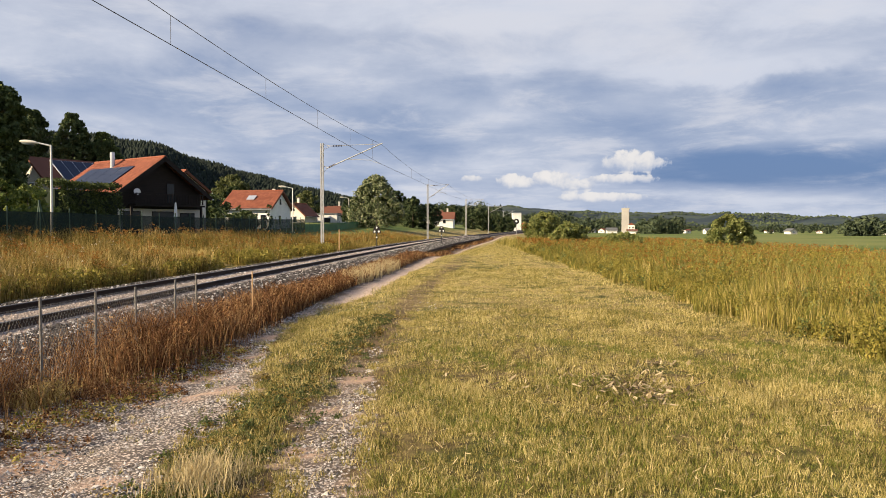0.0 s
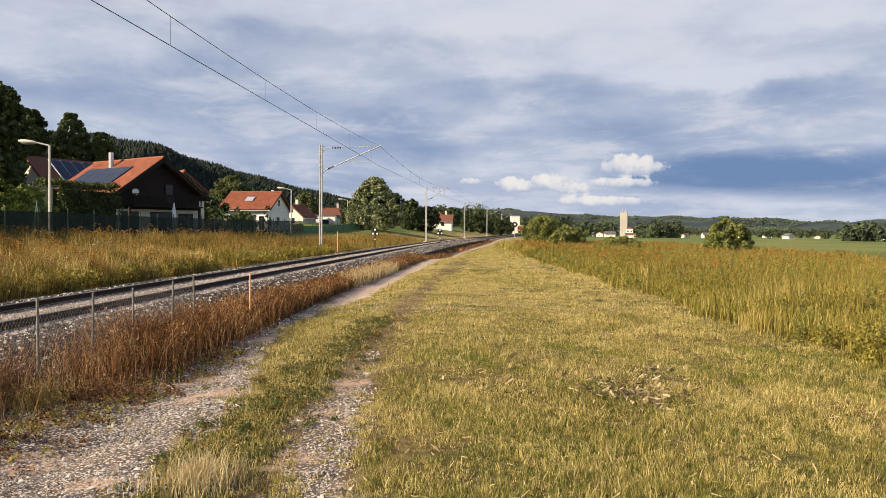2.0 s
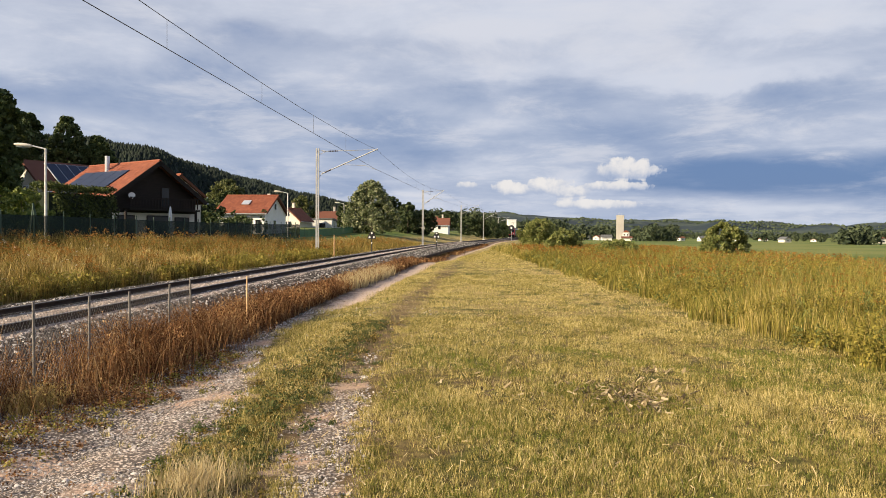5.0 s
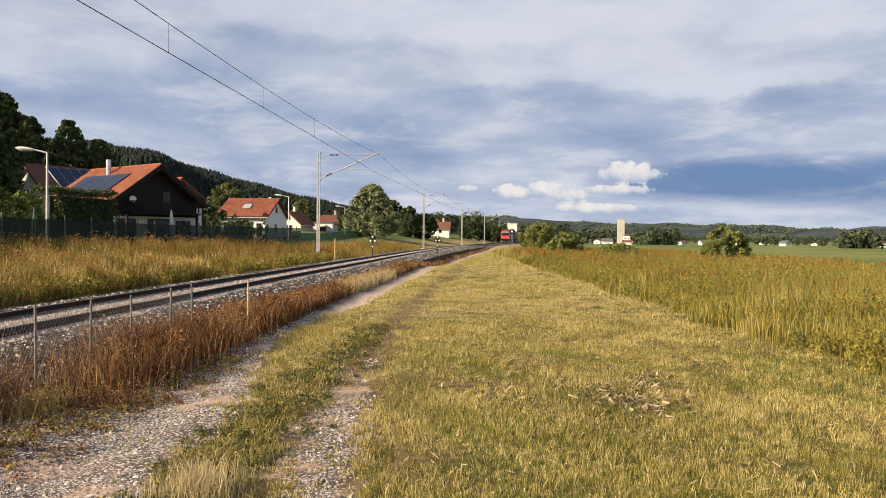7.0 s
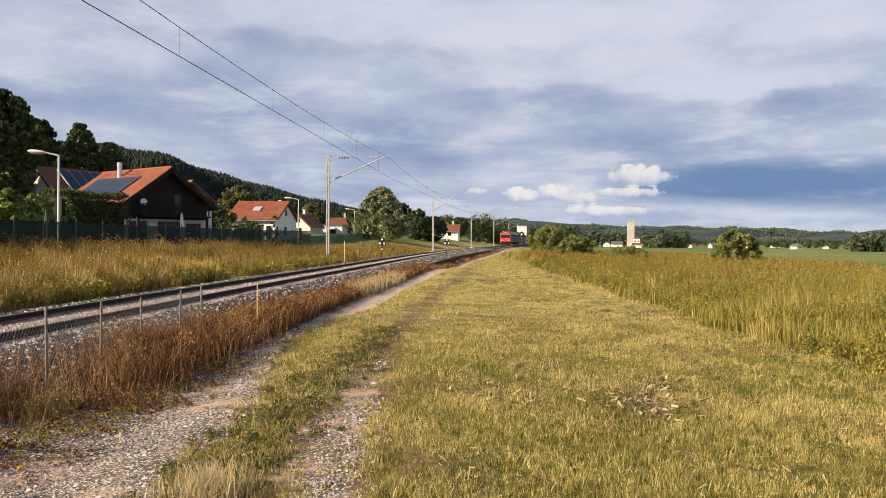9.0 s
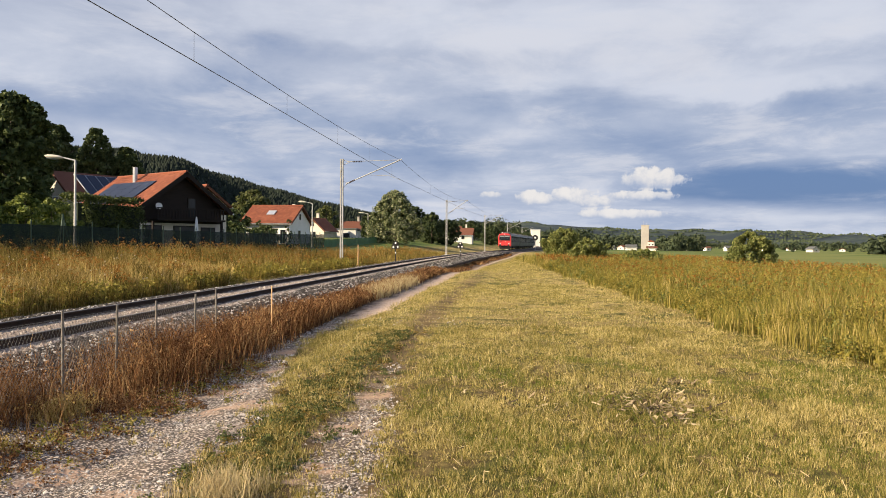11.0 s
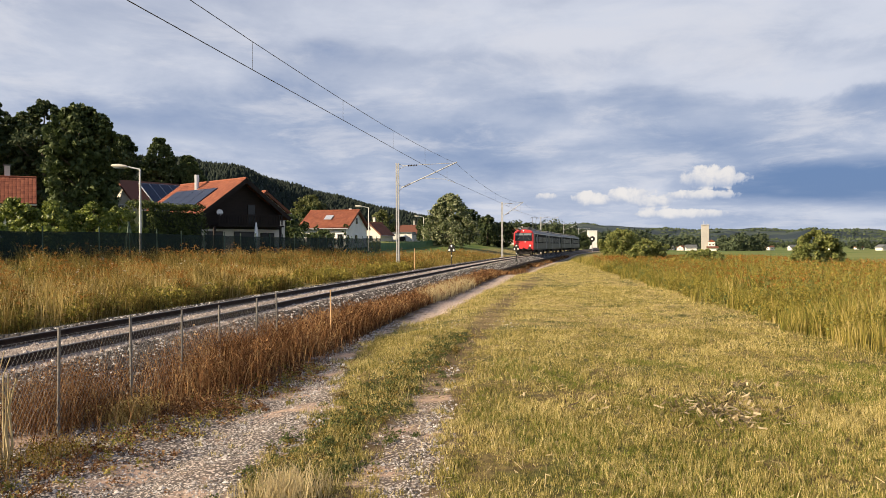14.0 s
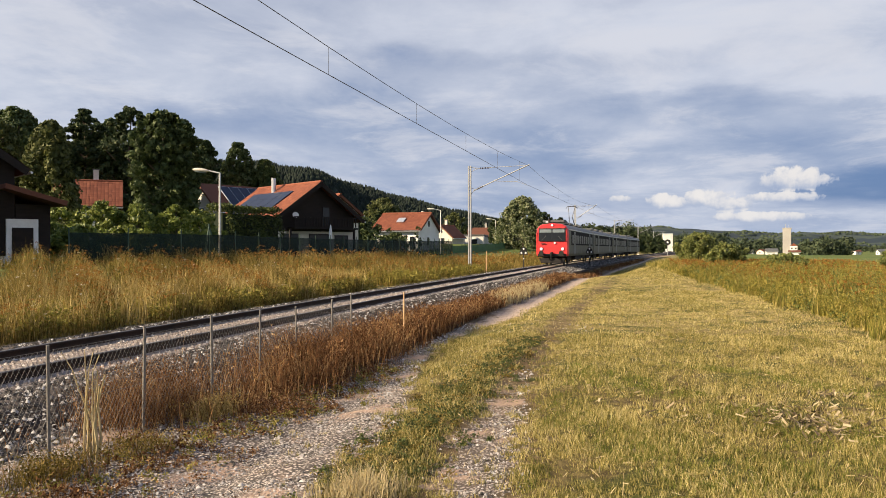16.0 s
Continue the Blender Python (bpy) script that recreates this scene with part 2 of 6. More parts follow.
def netting(name, colours, open_share):
    """Woven screen that lets part of the light through."""
    m = surface(name, colours, 1.2, 0.85, grain=20)
    n = Nodes(m.node_tree, True)
    out = next(v for v in m.node_tree.nodes if v.type == "OUTPUT_MATERIAL")
    both = n.add("ShaderNodeMixShader")
    both.inputs[0].default_value = open_share
    n.put(both.inputs[1], out.inputs[0].links[0].from_socket)
    n.put(both.inputs[2], n.add("ShaderNodeBsdfTransparent").outputs[0])
    n.put(out.inputs[0], both.outputs[0])
    return m


M = {
    "ground": ground_material(),
    "mown": surface("mown_grass", [(0.065, 0.082, 0.018), (0.19, 0.168, 0.041), (0.415, 0.335, 0.115), (0.68, 0.57, 0.28)], 0.9, 0.8, grain=7, island=0.55, thin=0.2, spec=0.15, patch=2.4),
    "verge": surface("verge_grass", [(0.075, 0.088, 0.018), (0.165, 0.16, 0.032), (0.30, 0.245, 0.058), (0.52, 0.41, 0.16)], 0.5, 0.8, grain=4, island=0.45, thin=0.3, spec=0.15, patch=2.0),
    "meadow": surface("meadow_grass", [(0.026, 0.028, 0.008), (0.11, 0.088, 0.02), (0.25, 0.17, 0.04), (0.55, 0.42, 0.18)], 0.45, 0.8, grain=3, island=0.4, thin=0.3, spec=0.15, patch=2.2),
    "dead": surface("dead_grass", [(0.03, 0.015, 0.008), (0.11, 0.052, 0.022), (0.25, 0.125, 0.052), (0.48, 0.33, 0.16)], 0.8, 0.85, grain=5, island=0.5, thin=0.2, spec=0.1, patch=1.8),
    "straw": surface("straw", [(0.42, 0.33, 0.16), (0.58, 0.48, 0.28)], 5, 0.8, island=0.4, thin=0.25),
    "reed": surface("dry_stalk_grass", [(0.22, 0.15, 0.04), (0.42, 0.31, 0.10), (0.64, 0.50, 0.22)], 0.6, 0.75, grain=4, island=0.5, thin=0.25, spec=0.2),
    "rust": surface("rust_seed_head", [(0.12, 0.05, 0.012), (0.27, 0.125, 0.028), (0.42, 0.23, 0.06)], 0.5, 0.85, grain=4, island=0.5, thin=0.25, spec=0.1),
    "chip": surface("dry_leaf_chip", [(0.07, 0.05, 0.028), (0.24, 0.18, 0.095), (0.48, 0.39, 0.24)], 5, 0.85, island=0.7, thin=0.1),
    "weed": surface("weed_leaf", [(0.09, 0.09, 0.014), (0.225, 0.195, 0.03), (0.40, 0.32, 0.07)], 2, 0.7, island=0.5, thin=0.3),
    "pebble": surface("pebble", [(0.05, 0.045, 0.04), (0.20, 0.18, 0.165), (0.36, 0.33, 0.305), (0.60, 0.565, 0.53)], 3, 0.9, grain=30, island=0.6),
    "laurel": surface("laurel_leaf", [(0.06, 0.09, 0.015), (0.15, 0.19, 0.035), (0.32, 0.34, 0.08)], 1, 0.5, island=0.6, thin=0.25),
    "lush": surface("lush_grass", [(0.07, 0.092, 0.012), (0.14, 0.16, 0.026), (0.27, 0.27, 0.06)], 1.2, 0.7, grain=8, island=0.5, thin=0.3, spec=0.2),
    "flower": surface("meadow_flower", [(0.62, 0.56, 0.36), (0.80, 0.76, 0.62)], 2, 0.8, island=0.4, thin=0.3),
    # shoulder stones and bed are darkened: the slope's shade is in their colour
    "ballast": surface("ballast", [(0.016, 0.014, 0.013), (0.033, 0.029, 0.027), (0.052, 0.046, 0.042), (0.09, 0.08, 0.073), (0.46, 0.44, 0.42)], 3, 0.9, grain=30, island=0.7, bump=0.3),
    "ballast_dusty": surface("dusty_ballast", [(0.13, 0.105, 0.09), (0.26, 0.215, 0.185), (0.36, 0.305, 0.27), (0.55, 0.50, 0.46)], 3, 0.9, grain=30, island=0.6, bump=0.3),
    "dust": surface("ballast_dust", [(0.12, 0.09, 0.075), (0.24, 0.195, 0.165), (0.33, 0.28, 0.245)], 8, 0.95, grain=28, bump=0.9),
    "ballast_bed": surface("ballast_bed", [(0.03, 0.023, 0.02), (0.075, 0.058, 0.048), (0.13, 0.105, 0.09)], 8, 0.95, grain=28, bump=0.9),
    "rail_side": surface("rusty_rail", [(0.020, 0.014, 0.011), (0.05, 0.03, 0.02)], 6, 0.75, 0.2, 0.2),
    "rail_top": surface("worn_rail_head", [(0.16, 0.14, 0.13), (0.26, 0.24, 0.22)], 20, 0.45, 0.8),
    "sleeper": surface("sleeper_concrete", [(0.20, 0.18, 0.16), (0.34, 0.31, 0.28)], 4, 0.9, piece=0.3, bump=0.4),
    "galvanised": surface("galvanised_steel", [(0.30, 0.31, 0.31), (0.46, 0.465, 0.47)], 5, 0.6, 0.2, 0.05),
    "steel_dark": surface("weathered_steel", [(0.10, 0.10, 0.10), (0.2, 0.19, 0.18)], 6, 0.6, 0.4),
    "wire": surface("fence_wire", [(0.10, 0.095, 0.09), (0.20, 0.19, 0.18)], 20, 0.6, 0.3),
    "line_wire": surface("line_wire", [(0.05, 0.05, 0.05), (0.09, 0.08, 0.07)], 3, 0.5, 0.4),
    "post_iron": surface("fence_post_iron", [(0.13, 0.12, 0.105), (0.28, 0.26, 0.23)], 12, 0.75, 0.3, 0.2),
    "stake": surface("orange_stake", [(0.55, 0.33, 0.15), (0.70, 0.48, 0.26)], 9, 0.8),
    "insulator": surface("insulator", [(0.06, 0.035, 0.03), (0.11, 0.06, 0.05)], 5, 0.3),
    "red_paint": surface("red_train_paint", [(0.52, 0.028, 0.030), (0.62, 0.042, 0.040)], 1.5, 0.38, spec=0.5),
    "train_grey": surface("train_side_paint", [(0.088, 0.090, 0.064), (0.135, 0.133, 0.097)], 1.2, 0.55, spec=0.2),
    "train_dark": surface("train_window_band", [(0.012, 0.012, 0.013), (0.02, 0.02, 0.021)], 1.5, 0.75, spec=0.05),
    "train_glass": surface("tinted_coach_glass", [(0.008, 0.009, 0.01), (0.016, 0.017, 0.018)], 1.5, 0.3, spec=0.12),
    "train_door": surface("train_door_paint", [(0.10, 0.11, 0.10), (0.15, 0.155, 0.14)], 1.5, 0.45),
    "train_roof": surface("train_roof", [(0.09, 0.095, 0.095), (0.145, 0.148, 0.145)], 1.5, 0.5, 0.1),
    "train_roof_edge": surface("train_roof_edge", [(0.42, 0.43, 0.42), (0.55, 0.55, 0.53)], 2, 0.5),
    "under": surface("underframe", [(0.012, 0.011, 0.010), (0.035, 0.03, 0.028)], 4, 0.8),
    "pane": surface("dark_glass", [(0.010, 0.012, 0.014), (0.018, 0.02, 0.022)], 2.0, 0.2, spec=0.4),
    "grey_pane": surface("pale_pane", [(0.14, 0.17, 0.18), (0.22, 0.25, 0.26)], 2, 0.2, spec=0.8),
    "headlight": glowing("headlight", (1.0, 0.93, 0.80), 0.8),
    "white_paint": surface("white_paint", [(0.70, 0.70, 0.68), (0.82, 0.82, 0.80)], 3, 0.6),
    "black_paint": surface("black_paint", [(0.012, 0.012, 0.012), (0.03, 0.03, 0.03)], 5, 0.6),
    "render_white": surface("white_render", [(0.66, 0.65, 0.61), (0.80, 0.79, 0.75)], 0.8, 0.9, bump=0.15),
    "render_cream": surface("cream_render", [(0.56, 0.52, 0.45), (0.68, 0.64, 0.57)], 0.8, 0.9, bump=0.15),
    "silo": surface("silo_concrete", [(0.33, 0.315, 0.29), (0.43, 0.41, 0.375)], 0.15, 0.9, grain=2),
    "timber": surface("dark_stained_timber", [(0.008, 0.006, 0.005), (0.020, 0.013, 0.010)], 1.5, 0.75, stretch=(1, 1, 6), bump=0.3),
    "tile": surface("clay_tile", [(0.145, 0.043, 0.024), (0.21, 0.066, 0.035), (0.28, 0.10, 0.053)], 0.7, 0.8, grain=14, bump=0.4, island=0.35),
    "tile_old": surface("weathered_tile", [(0.10, 0.040, 0.026), (0.17, 0.068, 0.042)], 0.7, 0.85, grain=14, bump=0.4, island=0.3),
    "solar": surface("solar_cells", [(0.010, 0.016, 0.04), (0.018, 0.028, 0.06)], 2, 0.5, spec=0.3),
    "alu": surface("aluminium", [(0.55, 0.57, 0.60), (0.68, 0.69, 0.7)], 3, 0.4, 0.6),
    "lamp_pole": surface("pale_painted_pole", [(0.50, 0.50, 0.48), (0.64, 0.64, 0.62)], 4, 0.6),
    "lamp_head": surface("lamp_head", [(0.52, 0.48, 0.40), (0.66, 0.62, 0.52)], 4, 0.5),
    "fence_green": netting("green_screen", [(0.008, 0.018, 0.014), (0.020, 0.042, 0.030)], 0.36),
    "fence_mint": netting("mint_screen", [(0.045, 0.12, 0.065), (0.08, 0.19, 0.10)], 0.25),
    "green_post": surface("green_post", [(0.03, 0.06, 0.04), (0.06, 0.10, 0.07)], 4, 0.6),
    "hedge": surface("hedge_leaf", [(0.030, 0.045, 0.012), (0.065, 0.085, 0.020), (0.12, 0.14, 0.035)], 1, 0.7, island=0.6, thin=0.2),
    "leaf_dark": surface("dark_leaf", [(0.03, 0.048, 0.013), (0.062, 0.088, 0.026), (0.13, 0.155, 0.055)], 0.6, 0.7, island=0.55, thin=0.15),
    "leaf_pine": surface("pine_needles", [(0.016, 0.030, 0.010), (0.036, 0.056, 0.018), (0.085, 0.10, 0.034)], 0.6, 0.75, island=0.55, thin=0.1),
    "leaf_birch": surface("birch_leaf", [(0.042, 0.056, 0.016), (0.098, 0.112, 0.034), (0.19, 0.19, 0.07)], 0.6, 0.7, island=0.55, thin=0.25),
    "leaf_pale": surface("pale_leaf", [(0.05, 0.072, 0.024), (0.125, 0.15, 0.06), (0.36, 0.37, 0.22)], 0.7, 0.6, island=0.6, thin=0.2),
    "leaf_bush": surface("willow_leaf", [(0.08, 0.10, 0.025), (0.17, 0.195, 0.05), (0.28, 0.28, 0.095)], 0.7, 0.7, island=0.6, thin=0.35),
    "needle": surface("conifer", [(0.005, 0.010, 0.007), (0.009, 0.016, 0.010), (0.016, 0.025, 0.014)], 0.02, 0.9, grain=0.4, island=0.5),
    "far_wood": surface("far_wood", [(0.022, 0.036, 0.022), (0.046, 0.064, 0.032), (0.082, 0.100, 0.048)], 0.02, 0.9, grain=0.3, island=0.55),
    # blue-green base colour includes the haze of distance
    "hazed_hill": surface("hazed_hill", [(0.013, 0.024, 0.032), (0.022, 0.036, 0.040), (0.045, 0.062, 0.048)], 0.006, 0.95, grain=0.035, patch=2.6),
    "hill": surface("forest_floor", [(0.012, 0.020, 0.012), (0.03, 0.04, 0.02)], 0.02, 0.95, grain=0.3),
    "bark": surface("bark", [(0.06, 0.045, 0.035), (0.15, 0.12, 0.09)], 4, 0.9, stretch=(1, 1, 0.3), bump=0.5),
}

# ---- building blocks ----
def part(name, bm, material, parent=None, label=""):
    mesh = bpy.data.meshes.new(name)
    bm.to_mesh(mesh)
    bm.free()
    mesh.materials.append(M[material])
    ob = new(name, mesh)
    ob.parent = parent
    return tagged(ob, label)


def soup(name, verts, faces, material, parent=None, smooth=False):
    """One mesh from arrays: verts (n, 3), faces (m, k), all of k corners."""
    verts, faces = np.asarray(verts, np.float32), np.asarray(faces, np.int32)
    mesh = bpy.data.meshes.new(name)
    k = faces.shape[1]
    mesh.vertices.add(len(verts))
    mesh.vertices.foreach_set("co", verts.ravel())
    mesh.loops.add(faces.size)
    mesh.loops.foreach_set("vertex_index", faces.ravel())
    mesh.polygons.add(len(faces))
    mesh.polygons.foreach_set("loop_start", np.arange(0, faces.size, k, dtype=np.int32))
    mesh.update(calc_edges=True)
    if smooth:
        mesh.polygons.foreach_set("use_smooth", np.ones(len(faces), bool))
    mesh.materials.append(M[material])
    ob = new(name, mesh)
    ob.parent = parent
    return ob


def thing(name, m, label, category, group=""):
    ob = new(name)
    ob.empty_display_size = 0.1
    ob.matrix_world = m
    return tagged(ob, label, category, group)


def box(bm, x, y, z, wx, wy, wz, m=None, bevel=0.0):
    """A box of that size round (x, y, z)."""
    made = bmesh.ops.create_cube(bm, size=1.0)["verts"]
    bmesh.ops.scale(bm, vec=(wx, wy, wz), verts=made)
    if bevel:
        edges = list({e for v in made for e in v.link_edges})
        made = list({v for f in bmesh.ops.bevel(bm, geom=edges, offset=bevel, segments=1, affect="EDGES", profile=0.5)["faces"] for v in f.verts} | {v for v in made if v.is_valid})
    bmesh.ops.translate(bm, vec=(x, y, z), verts=made)
    if m is not None:
        bmesh.ops.transform(bm, matrix=m, verts=made)
    return bm


def block(*args, **keys):
    return box(bmesh.new(), *args, **keys)


def rod(bm, a, b, ra, rb=None, n=8):
    """A tapered rod from a to b."""
    a, b = Vector(a), Vector(b)
    way = b - a
    turn = way.to_track_quat("Z", "Y").to_matrix().to_4x4()
    made = bmesh.ops.create_cone(bm, cap_ends=True, segments=n, radius1=ra, radius2=ra if rb is None else rb, depth=way.length)["verts"]
    bmesh.ops.transform(bm, matrix=Matrix.Translation((a + b) / 2) @ turn, verts=made)
    return bm


def prism(bm, outline, y0, y1):
    """An outline in x and z, drawn out along y."""
    a = [bm.verts.new((x, y0, z)) for x, z in outline]
    b = [bm.verts.new((x, y1, z)) for x, z in outline]
    bm.faces.new(a)
    bm.faces.new(b[::-1])
    for i in range(len(a)):
        j = (i + 1) % len(a)
        bm.faces.new((a[j], a[i], b[i], b[j]))
    bmesh.ops.recalc_face_normals(bm, faces=bm.faces)
    return bm


# ---- the lie of the land ----
RAIL_TOP = 0.30
KNOTS_Y = np.array([-60, -20, 10, 20, 30, 40, 50, 71, 92, 112, 134, 155, 186, 239, 270, 323, 405, 520.0])
KNOTS_X = np.array([-9.3, -8.55, -7.6, -7.05, -6.4, -5.65, -4.95, -3.35, -1.45, 0.7, 3.4, 6.2, 10.8, 18.4, 22.8, 30.2, 41.0, 56.0])
SLOPES = np.gradient(KNOTS_X, KNOTS_Y)


def track_x(y):
    """The middle of the track."""
    y = np.asarray(y, float)
    i = np.clip(np.searchsorted(KNOTS_Y, y) - 1, 0, len(KNOTS_Y) - 2)
    h = KNOTS_Y[i + 1] - KNOTS_Y[i]
    s = np.clip((y - KNOTS_Y[i]) / h, -2.0, 3.0)
    inside = np.clip(s, 0, 1)
    x = ((1 + 2 * inside) * (1 - inside) ** 2 * KNOTS_X[i] + inside * (1 - inside) ** 2 * h * SLOPES[i]
         + inside ** 2 * (3 - 2 * inside) * KNOTS_X[i + 1] + inside ** 2 * (inside - 1) * h * SLOPES[i + 1])
    return x + np.where(y > KNOTS_Y[-1], (y - KNOTS_Y[-1]) * SLOPES[-1], 0) + np.where(y < KNOTS_Y[0], (y - KNOTS_Y[0]) * SLOPES[0], 0)


def track_slope(y):
    return float(track_x(y + 0.5) - track_x(y - 0.5))


def ease(v, a, b):
    s = np.clip((np.asarray(v, float) - a) / (b - a), 0, 1)
    return s * s * (3 - 2 * s)


def ground_z(x, y):
    x, y = np.asarray(x, float), np.asarray(y, float)
    u = x - track_x(y)
    z = 0.05 * np.sin(x * 0.9 + 0.4 * y) * np.sin(y * 0.37) * ease(np.abs(u), 5, 9)
    z = z + 0.95 * ease(-u, 2.6, 16) + 1.9 * ease(-u, 5, 30) * ease(y, 70, 170)
    z = z - 0.10 * ease(u, 0, 2.5) * (1 - ease(u, 3.5, 6.5))
    z = z - 0.55 * ease(u, 1.8, 3.0) * (1 - ease(u, 5.2, 8.0)) * ease(y, 48, 70) * (1 - ease(y, 130, 175))
    z = z - 0.07 * np.exp(-((u - 4.6) / 0.5) ** 2) - 0.05 * np.exp(-((u - 6.6) / 0.35) ** 2)
    z = z - 0.9 * ease(x, 13, 60) - 1.6 * ease(np.hypot(x, y), 150, 700) * ease(u, 0, 60)
    z = z + 4.0 * ease(-u, 40, 260) * ease(np.hypot(x, y), 40, 200)
    return z


def gravel_in(u, y):
    """How far inside the wide gravel track a place lies, in metres."""
    right = np.interp(y, [5, 8, 8.8, 10.9, 13.3, 16, 19, 21, 24, 30, 40, 80], [5.78, 5.72, 5.6, 5.1, 4.6, 4.35, 4.4, 4.85, 4.95, 4.9, 4.9, 4.6])
    left = np.interp(y, [5, 7, 8, 9, 10.5, 14, 20, 22, 40, 80], [2.3, 2.5, 3.0, 3.5, 3.95, 4.1, 4.05, 3.95, 3.5, 3.2])
    return np.minimum(u - left, right - u)


def rut_in(u, y):
    """The same for the narrow wheel rut in the grass."""
    left = np.interp(y, [5, 7.4, 12, 24], [6.52, 6.3, 6.2, 6.12])
    right = np.interp(y, [5, 6.2, 7.85, 9.15, 10.8, 13.5, 26], [7.3, 7.28, 7.07, 6.88, 6.7, 6.52, 6.45])
    return np.minimum(u - left, right - u)


def ground():
    def steps(fine_a, fine_b, fine, out_a, out_b, grow):
        line, d = list(np.arange(fine_a, fine_b, fine)), fine
        while line[-1] < out_b:
            d *= grow
            line.append(line[-1] + d)
        d = fine
        while line[0] > out_a:
            d *= grow
            line.insert(0, line[0] - d)
        return np.array(line)

    xs, ys = steps(-12, 12, 0.28, -4200, 4200, 1.07), steps(0, 40, 0.35, -1500, 4600, 1.06)
    gx, gy = np.meshgrid(xs, ys)
    gx = gx.copy()
    bend = 1 - ease(np.abs(gx), 40, 160)
    gx += bend * (track_x(gy) + 4.5) * ease(gy, -40, 60) * (1 - ease(gy, 300, 600))
    gz = ground_z(gx, gy)
    rough = np.random.default_rng(3).normal(0, 0.012, gz.shape)
    gz += rough * (np.hypot(gx, gy) < 60)
    rows, cols = gx.shape
    index = np.arange(rows * cols).reshape(rows, cols)
    faces = np.stack([index[:-1, :-1], index[:-1, 1:], index[1:, 1:], index[1:, :-1]], -1).reshape(-1, 4)
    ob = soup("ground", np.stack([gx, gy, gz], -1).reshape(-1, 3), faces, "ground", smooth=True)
    value = ob.data.attributes.new("track_offset", "FLOAT", "POINT")
    value.data.foreach_set("value", (gx - track_x(gy)).ravel().astype(np.float32))
    for key, inside in (("gravel_inside", gravel_in), ("rut_inside", rut_in)):
        value = ob.data.attributes.new(key, "FLOAT", "POINT")
        value.data.foreach_set("value", inside(gx - track_x(gy), gy).ravel().astype(np.float32))
    tagged(ob, "mown straw-coloured grass with gravel wheel tracks and green pasture", "ground", kind="structure")


ground()


# ---- railway ----
def along(ys):
    """Middle of the track, and the unit way across it to the right, at each y."""
    x = track_x(ys)
    s = np.array([track_slope(v) for v in ys])
    length = np.sqrt(1 + s * s)
    return x, np.stack([1 / length, -s / length], -1)


def sweep(name, outline, offset, ys, material, parent):
    """An outline (across, up) drawn along the track at that offset."""
    x, side = along(ys)
    rings = []
    for a, z in outline:
        rings.append(np.stack([x + side[:, 0] * (offset + a), ys + side[:, 1] * (offset + a), np.full(len(ys), z)], -1))
    k = len(outline)
    verts = np.stack(rings, 1).reshape(-1, 3)
    base = np.arange(len(ys) - 1)[:, None] * k
    faces = []
    for i in range(k):
        j = (i + 1) % k
        faces.append(np.concatenate([base + i, base + j, base + j + k, base + i + k], 1))
    return soup(name, verts, np.concatenate(faces), material, parent)


def railway():
    ys = np.concatenate([np.arange(-40, 120, 1.5), np.arange(120, 520, 6.0)])
    line = thing("railway_track", pose(0, 0, 0), "single railway track with rusty rails on pale ballast", "railway track")
    foot, web, head, top = 0.065, 0.012, 0.034, RAIL_TOP
    rail = [(-foot, top - 0.165), (foot, top - 0.165), (foot, top - 0.15), (web, top - 0.135), (web, top - 0.045), (head, top - 0.035), (head, top - 0.008),
            (-head, top - 0.008), (-head, top - 0.035), (-web, top - 0.045), (-web, top - 0.135), (-foot, top - 0.15)]
    for off in (-0.7525, 0.7525):
        r = sweep("rail", rail, off, ys, "rail_side", line)
        sweep("rail_head", [(-0.031, top - 0.01), (0.031, top - 0.01), (0.028, top), (-0.028, top)], off, ys, "rail_top", r)
    bed = [(-2.9, -0.25), (2.75, -0.30), (1.75, 0.13), (1.2, 0.155), (-1.2, 0.155), (-1.95, 0.15)]
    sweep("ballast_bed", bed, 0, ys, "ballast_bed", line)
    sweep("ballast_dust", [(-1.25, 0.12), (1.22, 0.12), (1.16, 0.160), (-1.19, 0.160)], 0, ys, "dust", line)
    sleeper = bmesh.new()
    box(sleeper, 0, 0, 0, 2.5, 0.25, 0.14, bevel=0.02)
    mesh = bpy.data.meshes.new("sleeper")
    sleeper.to_mesh(mesh)
    sleeper.free()
    mesh.materials.append(M["sleeper"])
    for i in range(120):
        y = 4 + i * 0.62
        ob = new("sleeper", mesh)
        ob.parent = line
        ob.matrix_local = pose(float(track_x(y)), y, 0.080 + 0.006 * math.sin(i * 7.1), 0, 0, -math.degrees(math.atan(track_slope(y))))
    # loose stones of the ballast
    rng = np.random.default_rng(11)
    count = 88000
    y = 3 + 150 * rng.random(count) ** 2.1
    u = rng.uniform(-2.75, 2.75, count)
    keep = (np.abs(np.abs(u) - 0.7525) > 0.09) & ~((np.abs(u) < 0.7) & (rng.random(count) < 0.45))
    y, u = y[keep], u[keep]
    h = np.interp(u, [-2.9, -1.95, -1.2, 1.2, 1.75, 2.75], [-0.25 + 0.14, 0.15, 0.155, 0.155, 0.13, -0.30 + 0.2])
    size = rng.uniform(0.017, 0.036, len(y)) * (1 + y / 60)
    # pale dust between the rails; shoulder stones carry painted slope shade
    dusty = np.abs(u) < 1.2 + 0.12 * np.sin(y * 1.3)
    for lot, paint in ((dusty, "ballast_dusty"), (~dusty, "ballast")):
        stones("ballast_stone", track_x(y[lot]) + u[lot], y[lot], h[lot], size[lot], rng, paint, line)


